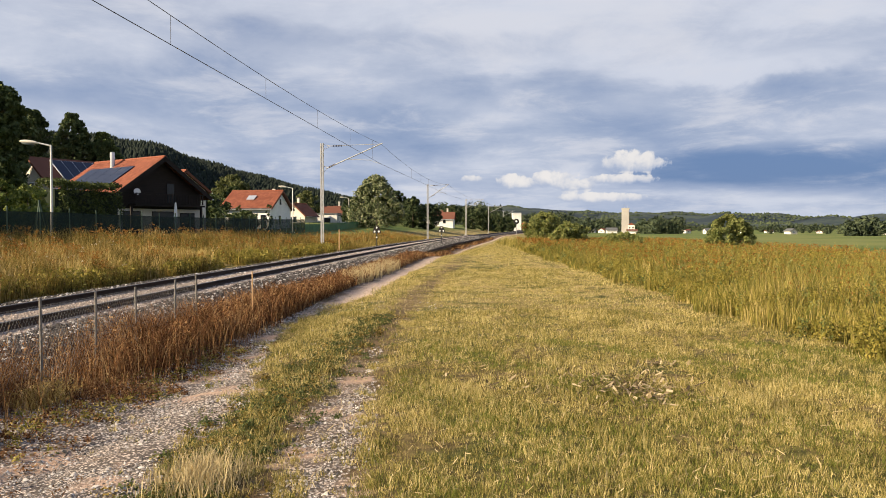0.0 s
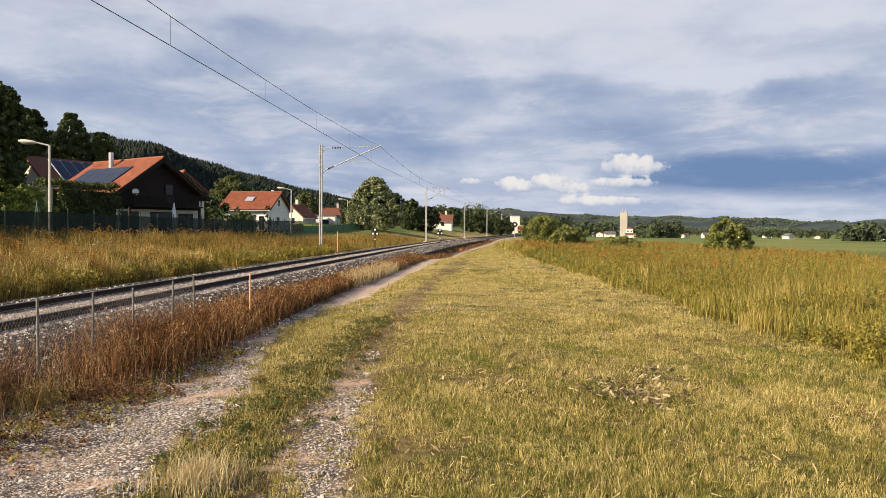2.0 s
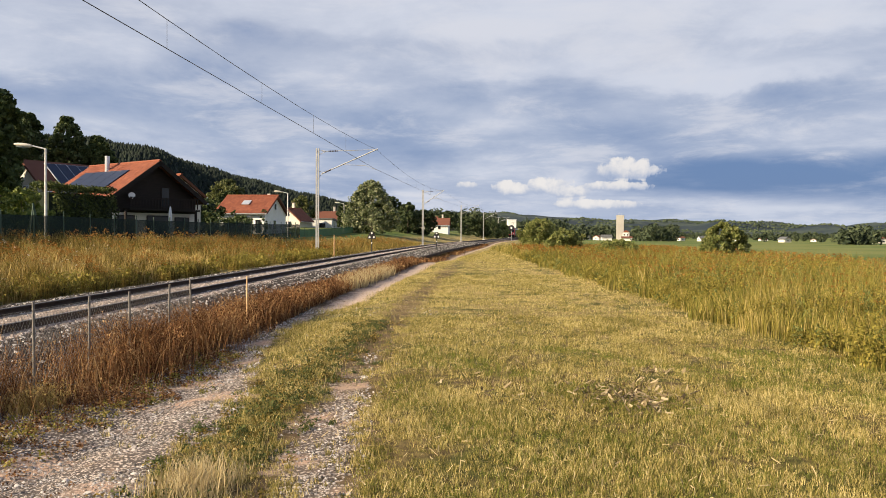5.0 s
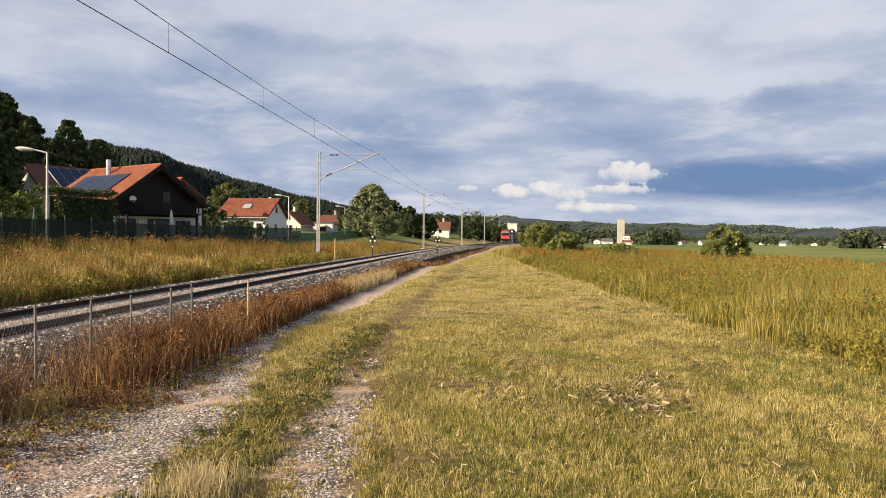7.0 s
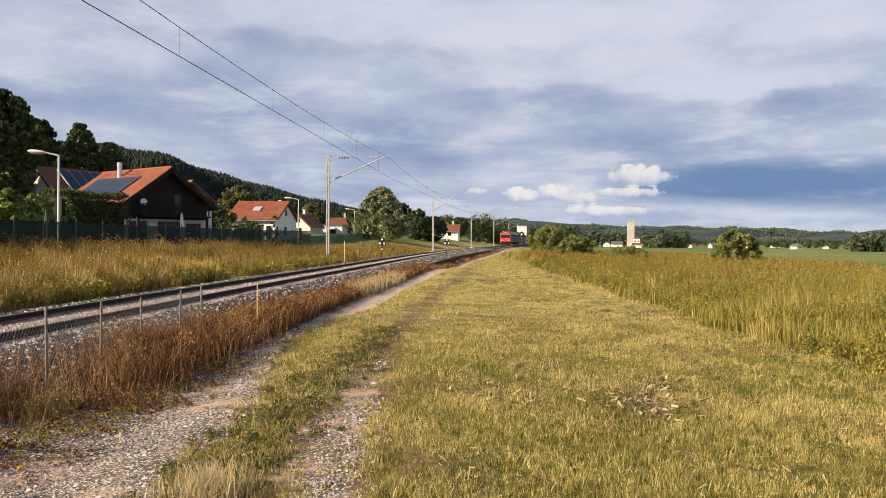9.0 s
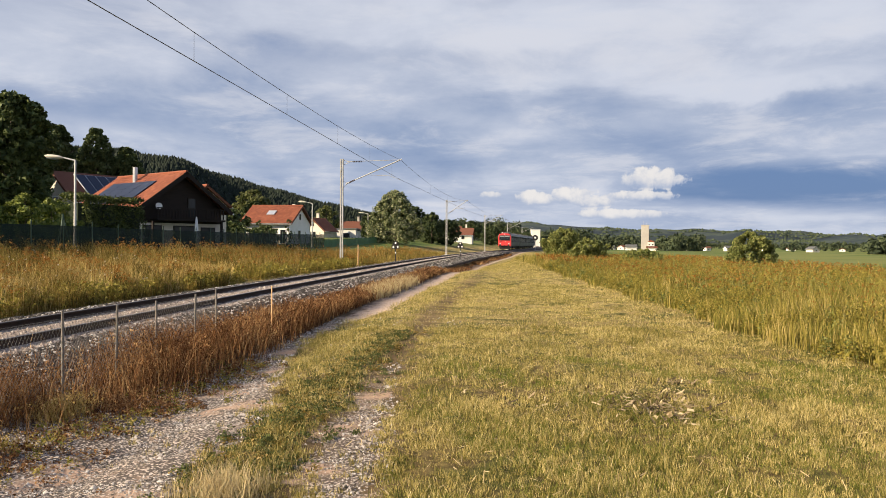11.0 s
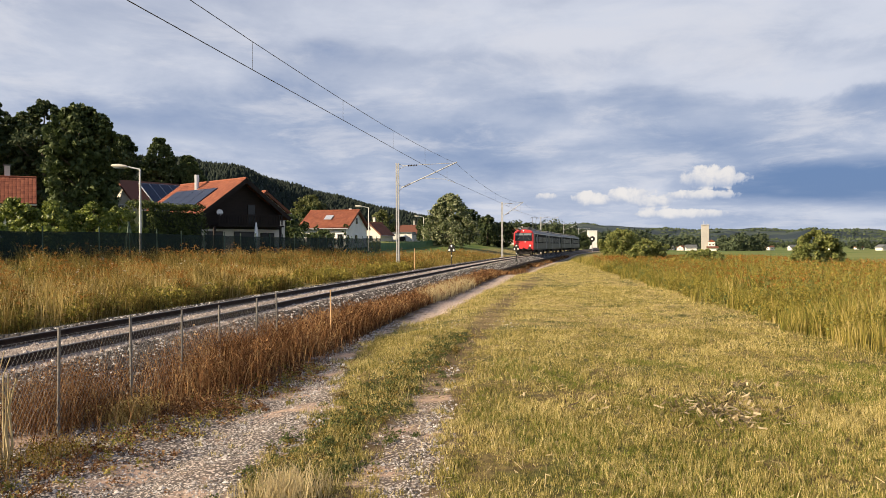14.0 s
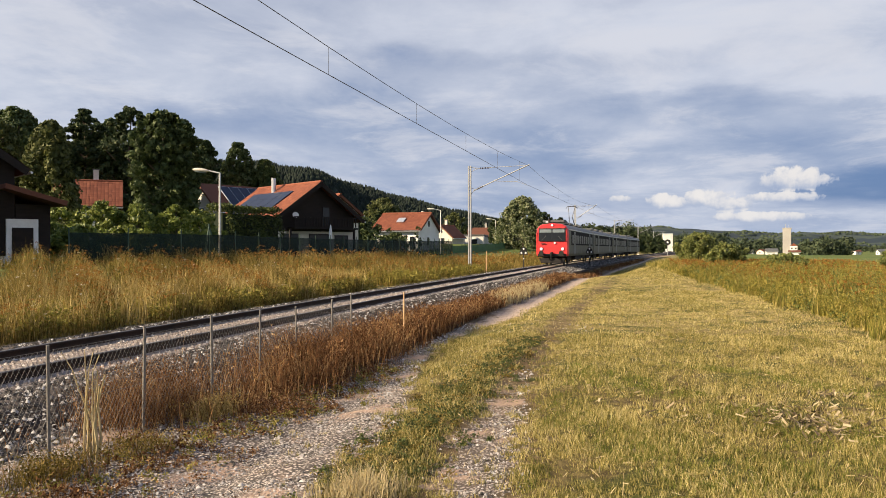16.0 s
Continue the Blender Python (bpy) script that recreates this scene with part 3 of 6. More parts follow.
def stones(name, x, y, z, size, rng, material, parent=None):
    base = np.array([[1, 0, 0], [-1, 0, 0], [0, 1, 0], [0, -1, 0], [0, 0, 0.8]], float)
    n = len(x)
    v = base[None] * size[:, None, None] * rng.uniform(0.6, 1.25, (n, 5, 1)) + rng.normal(0, 0.16, (n, 5, 3)) * size[:, None, None]
    a = rng.uniform(0, 6.283, n)
    c, s = np.cos(a)[:, None], np.sin(a)[:, None]
    v = np.stack([v[..., 0] * c - v[..., 1] * s, v[..., 0] * s + v[..., 1] * c, v[..., 2]], -1) + np.stack([x, y, z], -1)[:, None]
    f = np.array([[0, 2, 4], [2, 1, 4], [1, 3, 4], [3, 0, 4]])
    faces = (f[None] + 5 * np.arange(n)[:, None, None]).reshape(-1, 3)
    return tagged(soup(name, v.reshape(-1, 3), faces, material, parent), kind="stuff")


railway()
CONTACT, SYSTEM = 5.95, 1.42      # wire heights over the rail and between the wires
MASTS = [(-8.0, 4.25), (57.5, 4.25), (112.0, 2.85), (171.0, 3.7), (228.0, 4.0), (290.0, 4.0)]      # along the track, arm


def catenary_mast(reach):
    mast = thing("catenary_mast", pose(0, 0, 0), "galvanised twin-channel overhead line mast with bracket arm", "mast", "masts along the railway")
    for x in (-0.072, 0.072):
        bm = bmesh.new()
        prism(bm, [(x - 0.042, 0), (x + 0.042, 0), (x + 0.042, 7.75), (x - 0.042, 7.75)], -0.08, 0.08)
        part("channel", bm, "galvanised", mast)
    for i in range(12):
        part("batten", block(0, 0, 0.5 + i * 0.64, 0.1, 0.12, 0.05), "galvanised", mast)
    part("footing", block(0, 0, -0.1, 0.7, 0.7, 0.5, bevel=0.04), "render_cream", mast, "concrete footing")
    tip = RAIL_TOP + CONTACT + SYSTEM
    part("strut", rod(bmesh.new(), (0.3, 0, tip - 1.72), (reach + 0.1, 0, tip + 0.05), 0.04), "galvanised", mast)
    part("tie", rod(bmesh.new(), (0.35, 0, tip - 0.12), (reach, 0, tip), 0.02), "galvanised", mast)
    for z, w in ((tip - 0.02, 0.75), (tip - 0.35, 0.6), (tip - 1.55, 0.55), (tip - 1.95, 0.4)):
        part("hinge", rod(bmesh.new(), (0.13, 0, z), (w, 0, tip - 0.14 if z > tip - 1 else tip - 1.66), 0.018, n=6), "galvanised", mast)
    for a, b in (((0.75, 0, tip - 0.125), (1.45, 0, tip - 0.105)), ((0.5, 0, tip - 1.63), (0.95, 0, tip - 1.43))):
        bm = bmesh.new()
        a, b = Vector(a), Vector(b)
        for i in range(6):
            p = a.lerp(b, (i + 0.5) / 6)
            rod(bm, p, p + (b - a).normalized() * 0.05, 0.075, 0.04, 10)
        part("insulator", bm, "insulator", mast)
    part("registration_arm", rod(rod(bmesh.new(), (reach * 0.4, 0, tip - 1.06), (reach * 0.82, 0, tip - 1.14), 0.018, n=6), (reach * 0.8, 0, tip - 1.12), (reach - 0.05, 0, tip - SYSTEM), 0.014, n=6), "galvanised", mast)
    return mast


def overhead_line():
    points = []
    for y, reach in MASTS:
        a = -math.degrees(math.atan(track_slope(y)))
        r = radians(a)
        x = float(track_x(y)) - reach * math.cos(r)
        yy = y - reach * math.sin(r)
        catenary_mast(reach).matrix_world = pose(x, yy, 0, 0, 0, a)
        points.append(y)
    line = thing("overhead_line", pose(0, 0, 0), "thin dark contact wire hung from a carrier wire", "overhead line")
    contact, carrier, drops = bmesh.new(), bmesh.new(), []
    z0 = RAIL_TOP + CONTACT
    for a, b in zip(points[:-1], points[1:]):
        ends = [Vector((float(track_x(v)) - (0.18 if v < 0 else 0.0), v, z0)) for v in (a, b)]
        n = 14
        last = None
        for i in range(n + 1):
            s = i / n
            low = ends[0].lerp(ends[1], s)
            high = low + Vector((0, 0, SYSTEM - 4 * s * (1 - s) * 0.72))
            if last:
                rod(contact, last[0], low, 0.011, n=5)
                rod(carrier, last[1], high, 0.010, n=5)
            last = (low, high)

        for k in range(6):
            s = (19.65 + 8.35 * k) / 65.5
            low = ends[0].lerp(ends[1], s)
            drops.append((low, low + Vector((0, 0, SYSTEM - 4 * s * (1 - s) * 0.72))))
    part("contact_wire", contact, "line_wire", line)
    part("carrier_wire", carrier, "line_wire", line)
    for low, high in drops:
        if 0 < low.y < 112:
            part("dropper", rod(bmesh.new(), low, high, 0.005, n=4), "line_wire", line)


overhead_line()

# ---- train ----
SPEED = 21.0
CARS = []


def body_outline(grow=0.0):
    """Cross-section of a coach, over the rail: across, up."""
    w = 1.42 + grow
    half = [(w - 0.06, 0.78), (w, 1.0), (w, 2.75), (w - 0.05, 3.14), (w - 0.20, 3.42), (w - 0.55, 3.60), (0.0, 3.70)]
    return half + [(-x, z) for x, z in half[-2::-1]]


def coach(name, label, front):
    """A coach 24.6 m long whose forward end looks to -y."""
    car = thing(name, pose(0, 0, 0), label, "railway coach", "coaches of the train")
    half = 12.3
    nose = -half + (0.55 if front else 0.0)
    side = body_outline()
    part("body", prism(bmesh.new(), [p for p in side if p[1] < 3.2] + [], nose, half), "train_grey", car, "grey painted coach body")
    roof = [(x, z) for x, z in side if z > 3.05]
    part("roof", prism(bmesh.new(), [(x * 1.004, z + 0.004) for x, z in roof], nose, half), "train_roof", car, "pale grey roof")
    for s in (-1, 1):
        x = s * 1.424
        start = -9.9 if front else -11.2
        part("window_band", block(x, 0.6, 2.40, 0.012, 21.0 if front else 22.6, 1.26), "train_dark", car, "dark window band")
        for i in range(10):
            y = start + 1.4 + i * 2.05
            w = part("window", block(x + s * 0.006, y, 2.3, 0.014, 1.5, 0.78, bevel=0.006), "train_glass", car)
            part("vent_bar", block(s * 0.006 + x + s * 0.006, y, 2.56, 0.01, 1.46, 0.03), "train_door", w)
        part("cornice", block(s * 1.40, (nose + half) / 2, 3.13, 0.05, half - nose - 0.1, 0.10), "train_roof_edge", car, "pale roof edge")
        for y in (-7.2, 7.6):
            door = part("door", block(x + s * 0.008, y, 1.95, 0.03, 1.3, 2.1, bevel=0.01), "train_door", car, "grey green folding door")
            for dy in (-0.32, 0.32):
                part("door_pane", block(x + s * 0.026, y + dy, 2.35, 0.012, 0.4, 0.95), "train_glass", door)
            part("step", block(x - s * 0.05, y, 0.62, 0.3, 1.2, 0.06), "under", car)
    for y in (-8.6, 8.6):
        bogie = part("bogie", block(0, y, 0.55, 2.2, 3.2, 0.32, bevel=0.05), "under", car, "black bogie")
        for dy in (-1.25, 1.25):
            for s in (-1, 1):
                part("wheel", rod(bmesh.new(), (s * 0.69, y + dy, 0.46), (s * 0.82, y + dy, 0.46), 0.46, n=20), "under", bogie)
    part("equipment_box", block(0, -1.5, 0.62, 2.3, 5.2, 0.5, bevel=0.05), "under", car, "underfloor equipment case")
    part("equipment_box", block(0, 3.7, 0.66, 2.2, 3.2, 0.42, bevel=0.05), "under", car)
    for y in (-6.2, -2.6, 6.0) if front else (-6.0, 0.0, 6.0):
        part("roof_box", block(0, y, 3.82, 1.3, 2.2, 0.24, bevel=0.05), "train_roof", car)
    if not front:
        return car
    # red cab front: a shell with a sloping screen
    bm = bmesh.new()
    rings = []
    for y, shrink, top in ((nose, 1.005, 1.0), (nose - 0.30, 0.985, 0.99), (nose - 0.52, 0.93, 0.965)):
        ring = []
        for x, z in side:
            lean = 0.0 if z < 2.0 else (z - 2.0) * 0.14 * (nose - y) / 0.52
            ring.append(bm.verts.new((x * shrink, y + lean, z * top if z > 3 else z)))
        rings.append(ring)
    for a, b in zip(rings[:-1], rings[1:]):
        for i in range(len(a) - 1):
            bm.faces.new((a[i], a[i + 1], b[i + 1], b[i]))
        bm.faces.new((a[-1], a[0], b[0], b[-1]))
    bm.faces.new(rings[-1])
    bmesh.ops.recalc_face_normals(bm, faces=bm.faces)
    mask = part("cab_front", bm, "red_paint", car, "bright red moulded cab front")
    y = nose - 0.52
    tilt = math.degrees(math.atan(0.14))
    part("screen_frame", block(0, 0, 0, 2.34, 0.02, 1.14, m=pose(0, y + 0.085, 2.66, -tilt)), "black_paint", mask)
    for s in (-1, 1):
        pane = part("windscreen", block(0, 0, 0, 1.10, 0.02, 1.02, m=pose(s * 0.57, y + 0.07, 2.64, -tilt)), "pane", mask, "dark windscreen")
        # grey strip along the top stands in for the sky's reflection in the glass
        part("screen_reflection", block(0, 0, 0, 1.04, 0.012, 0.28, m=pose(s * 0.57, y + 0.105, 2.99, -tilt)), "grey_pane", pane)
        part("wiper", rod(bmesh.new(), (s * 0.95, y + 0.0, 2.12), (s * 0.55, y + 0.045, 2.55), 0.014, n=5), "steel_dark", pane)
        lamp = part("lamp_rim", rod(bmesh.new(), (s * 0.93, y + 0.02, 1.42), (s * 0.93, y - 0.03, 1.42), 0.14, n=16), "alu", mask)
        part("headlight", rod(bmesh.new(), (s * 0.93, y - 0.01, 1.42), (s * 0.93, y - 0.045, 1.42), 0.11, n=16), "headlight", lamp, "lit round headlight")
        rod_bm = rod(bmesh.new(), (s * 0.875, y + 0.3, 1.06), (s * 0.875, y - 0.42, 1.06), 0.09, n=10)
        rod(rod_bm, (s * 0.875, y - 0.40, 1.06), (s * 0.875, y - 0.46, 1.06), 0.21, n=14)
        part("buffer", rod_bm, "under", car, "black round buffer")
    part("top_light", rod(bmesh.new(), (0, y + 0.2, 3.5), (0, y + 0.14, 3.5), 0.10, n=12), "headlight", mask)
    part("number_plate", block(-0.78, y - 0.008, 1.87, 0.42, 0.02, 0.07), "black_paint", mask)
    part("mark", block(0.25, y - 0.008, 1.94, 0.16, 0.02, 0.16, bevel=0.01), "white_paint", mask)
    bm = block(0, nose - 0.35, 0.86, 2.5, 0.5, 0.26, bevel=0.05)
    part("buffer_beam", bm, "under", car)
    part("snow_plough", prism(bmesh.new(), [(-0.95, 0.2), (0.95, 0.2), (1.15, 0.62), (-1.15, 0.62)], nose - 0.45, nose - 0.2), "under", car)
    part("coupler", rod(block(0, nose - 0.7, 1.02, 0.18, 0.5, 0.24, bevel=0.03), (0, nose - 0.95, 0.95), (0, nose - 0.95, 0.5), 0.05), "under", car)
    # pantograph, raised
    at = 2.6
    gear = part("pantograph", block(0, at, 3.80, 1.2, 1.5, 0.1), "steel_dark", car)
    for s in (-1, 1):
        part("lower_arm", rod(bmesh.new(), (s * 0.30, at + 0.5, 3.85), (s * 0.16, at - 0.7, 4.75), 0.045, n=6), "steel_dark", gear)
        part("upper_arm", rod(bmesh.new(), (s * 0.16, at - 0.7, 4.75), (s * 0.36, at + 0.3, 5.82), 0.03, n=6), "steel_dark", gear)
        part("bow", rod(rod(bmesh.new(), (-0.4, at + 0.3 + s * 0.2, 5.9), (0.4, at + 0.3 + s * 0.2, 5.9), 0.035, n=6), (s * 0.4, at + 0.3, 5.9), (s * 0.62, at + 0.3, 5.68), 0.03, n=6), "steel_dark", gear)
        part("insulator", rod(bmesh.new(), (s * 0.45, at, 3.62), (s * 0.45, at, 3.80), 0.09), "insulator", gear)
    part("roof_resistor", block(0, -10.0, 3.86, 1.9, 2.4, 0.22, bevel=0.04), "steel_dark", car)
    part("roof_insulator", rod(rod(bmesh.new(), (-0.4, -11.2, 3.7), (-0.4, -11.2, 4.05), 0.08), (0.4, -9.0, 3.8), (0.4, -9.0, 4.12), 0.08), "insulator", car)
    part("horn", rod(bmesh.new(), (-0.5, -11.6, 3.74), (-0.5, -11.9, 3.8), 0.06, 0.11), "alu", car)
    return car


CARS.append((coach("railcar", "electric railcar with bright red cab and grey sides", True), 12.3))
CARS.append((coach("coach", "grey coach with dark window band behind the railcar", False), 37.4))
CARS.append((coach("coach", "grey coach with dark window band in the middle", False), 62.5))
CARS.append((coach("coach", "grey coach with dark window band at the rear", False), 87.6))


# ---- plants ----
def leaf_cloud(rng, centres, radii, per, size, flat=0.75):
    """Small pointed leaves round the given clump centres."""
    n = len(centres) * per
    c = np.repeat(centres, per, 0)
    r = np.repeat(radii, per)
    way = rng.normal(0, 1, (n, 3))
    way /= np.linalg.norm(way, axis=1, keepdims=True)
    p = c + way * (r * rng.random(n) ** 0.4)[:, None] * np.array([1, 1, flat])
    a = rng.normal(0, 1, (n, 3))
    a /= np.linalg.norm(a, axis=1, keepdims=True)
    b = np.cross(a, way)
    b /= np.linalg.norm(b, axis=1, keepdims=True) + 1e-6
    s = (np.asarray(size) * rng.uniform(0.6, 1.3, n))[:, None]
    v = np.stack([p - a * s, p + a * s, p + b * s * 1.15 + way * s * 0.25], 1).reshape(-1, 3)
    return v, np.arange(n * 3).reshape(-1, 3)


def tree(name, x, y, height, width, label, leaf="leaf_dark", shape="round", seed=1, clumps=90, per=70, size=0.16, low=0.12, group="", category="tree", sink=0.0):
    """A tapered trunk with limbs and a crown of loose leaf clumps."""
    rng = np.random.default_rng(seed)
    z = float(ground_z(x, y)) - 0.05 - sink
    ob = thing(name, pose(x, y, z), label, category, group)
    bm = bmesh.new()
    trunk = max(0.05, height * 0.02)
    bend = [Vector((rng.normal(0, 0.012) * height * i / 4, rng.normal(0, 0.012) * height * i / 4, height * 0.9 * i / 4)) for i in range(5)]
    for i in range(4):
        rod(bm, bend[i], bend[i + 1], trunk * (1 - i * 0.22), trunk * (0.78 - i * 0.2), 8)
    h = low + (1 - low) * rng.random(clumps) ** 0.85
    t = (h - low) / (1 - low)
    if shape == "pine":
        reach = np.clip(1 - t, 0.02, 1) ** 0.5 * (0.72 + 0.28 * np.sin(t * 34 + seed))
    elif shape == "cone":
        reach = (1 - t) ** 0.7 * 0.95 + 0.05
    elif shape == "egg":
        reach = np.sqrt(np.clip(1 - t, 0.01, 1)) * np.clip(0.55 + 2.0 * t, 0, 1)
    elif shape == "column":
        reach = np.sqrt(np.clip(1 - (2 * np.clip(t, 0, 1) ** 1.1 - 1) ** 4, 0.02, 1)) * 0.95
    else:
        reach = np.sqrt(np.clip(1 - (1.9 * t - 0.85) ** 2, 0.05, 1))
    angle = rng.uniform(0, 6.283, clumps)
    lobes = 1 + 0.22 * np.sin(angle * 3 + seed) + 0.12 * np.sin(angle * 5 + h * 9)
    d = width / 2 * reach * lobes * np.sqrt(rng.uniform(0.38, 1, clumps)) * 0.92
    centres = np.stack([np.cos(angle) * d, np.sin(angle) * d, h * height * 0.97], -1)
    for i in range(0, clumps, max(1, clumps // 14)):
        c = Vector(centres[i])
        start = Vector((0, 0, max(0.15 * height * (0.3 + low), c.z - d[i] * 0.8)))
        start.z = min(start.z, height * 0.85)
        rod(bm, start, c, trunk * 0.32, trunk * 0.08, 5)
    part("trunk", bm, "bark", ob)
    radii = (min(width, 8.0) if shape == "pine" else width) * rng.uniform(0.075, 0.13, clumps) * (90 / max(clumps, 60)) ** 0.25 * (0.4 + 0.6 * np.clip(reach, 0, 1))
    v, f = leaf_cloud(rng, centres, radii, per, size, 0.5 if shape == "pine" else 0.85)
    v[:, 2] = np.maximum(v[:, 2], 0.05)
    soup("crown", v, f, leaf, ob)
    return ob


def hedge(name, ax, ay, bx, by, height, depth, label, leaf="hedge", seed=5, count=9000, size=0.09, wob=0.16):
    """A clipped hedge between two points: twigs inside, leaves over its faces."""
    rng = np.random.default_rng(seed)
    length = math.hypot(bx - ax, by - ay)
    z = float(ground_z((ax + bx) / 2, (ay + by) / 2))
    ob = thing(name, pose((ax + bx) / 2, (ay + by) / 2, z - 0.1, 0, 0, math.degrees(math.atan2(by - ay, bx - ax))), label, "hedge")
    part("inner_growth", block(0, 0, height * 0.46, length * 0.97, depth * 0.6, height * 0.86), "hill", ob)
    x = rng.uniform(-length / 2, length / 2, count)
    side = rng.integers(0, 5, count)
    h = rng.random(count) * height
    y = np.where(side < 2, -depth / 2, np.where(side < 3, depth / 2, rng.uniform(-0.5, 0.5, count) * depth))
    h = np.where(side >= 3, height, h) + wob * np.sin(x * 1.7 + seed) * np.sin(x * 0.6) * (h / height) + rng.normal(0, 0.07, count)
    y = y + rng.normal(0, 0.09, count) + wob * np.sin(x * 2.3 + h * 2)
    v, f = leaf_cloud(rng, np.stack([x, y, np.maximum(h, 0.05)], -1), np.full(count, 0.12), 1, size)
    soup("leaves", v, f, leaf, ob)
    return ob


def blades(name, x, y, height, width, lean, rng, material, label, bend=0.35, base=None):
    """Grass: each blade a narrow bent strip of three triangles."""
    n = len(x)
    z = ground_z(x, y) - 0.01 if base is None else base
    a, w = rng.uniform(0, 6.283, n), rng.uniform(0, 6.283, n)
    lean = lean * rng.uniform(0.2, 1.4, n) * height
    side = np.stack([np.cos(w) * width / 2, np.sin(w) * width / 2, np.zeros(n)], -1)
    foot = np.stack([x, y, z], -1)
    knee = foot + np.stack([np.cos(a) * lean * bend, np.sin(a) * lean * bend, height * 0.6], -1)
    tip = foot + np.stack([np.cos(a) * lean, np.sin(a) * lean, height * (1 - 0.15 * rng.random(n))], -1)
    v = np.stack([foot - side, foot + side, knee + side * 0.8, knee - side * 0.8, tip], 1).reshape(-1, 3)
    i = np.arange(n)[:, None] * 5
    f = np.concatenate([i + [0, 1, 2], i + [0, 2, 3], i + [3, 2, 4]], 0)
    return tagged(soup(name, v, f, material), label, "grass", kind="stuff")


def tufts(name, x, y, height, width, lean, rng, material, label):
    """Short cut grass: one triangle a blade."""
    n = len(x)
    z = ground_z(x, y) - 0.01
    a, w = rng.uniform(0, 6.283, n), rng.uniform(0, 6.283, n)
    lean = lean * height * rng.uniform(0.2, 1.3, n)
    side = np.stack([np.cos(w) * width / 2, np.sin(w) * width / 2, np.zeros(n)], -1)
    foot = np.stack([x, y, z], -1)
    tip = foot + np.stack([np.cos(a) * lean, np.sin(a) * lean, height], -1)
    v = np.stack([foot - side, foot + side, tip], 1).reshape(-1, 3)
    return tagged(soup(name, v, np.arange(3 * n).reshape(-1, 3), material), label, "grass", kind="stuff")


# ---- buildings ----
def roof_slab(bm, a, b, c, d, thick=0.22):
    """A slab with the four corners a, b, c, d on its upper face."""
    up = [bm.verts.new(p) for p in (a, b, c, d)]
    normal = (Vector(b) - Vector(a)).cross(Vector(d) - Vector(a)).normalized()
    if normal.z < 0:
        normal = -normal
    down = [bm.verts.new(Vector(p) - normal * thick) for p in (a, b, c, d)]
    bm.faces.new(up)
    bm.faces.new(down[::-1])
    for i in range(4):
        j = (i + 1) % 4
        bm.faces.new((up[j], up[i], down[i], down[j]))
    bmesh.ops.recalc_face_normals(bm, faces=bm.faces)
    return bm


def tile_rows(x0, y0, z0, x1, z1, length, course=0.34, wide=0.30):
    """Overlapping tiles on a slope that falls from (x0, z0) to (x1, z1), along y from y0."""
    run, drop = x1 - x0, z1 - z0
    span = math.hypot(run, drop)
    nx, nz = -drop / span, run / span
    if nz < 0:
        nx, nz = -nx, -nz
    rows, cols = int(span / course), int(length / wide)
    i, j = np.meshgrid(np.arange(rows), np.arange(cols), indexing="ij")
    i, j = i.ravel(), j.ravel()
    rng = np.random.default_rng(rows * cols)
    s0, s1 = i / rows, (i + 1.12) / rows
    ya, yb = y0 + j * length / cols, y0 + (j + 1) * length / cols - 0.02
    jit = rng.uniform(0, 0.012, len(i))
    verts = []
    for s, y, lift in ((s0, ya, 0.012), (s0, yb, 0.012), (s1, yb, 0.030), (s1, ya, 0.030), (s0, (ya + yb) / 2, 0.022), (s1, (ya + yb) / 2, 0.044)):
        e = lift + jit
        verts.append(np.stack([x0 + run * s + nx * e, y, z0 + drop * s + nz * e], -1))
    v = np.stack(verts, 1).reshape(-1, 3)
    k = np.arange(len(i))[:, None] * 6
    f = np.concatenate([k + [0, 4, 5, 3], k + [4, 1, 2, 5]], 0)
    return v, f


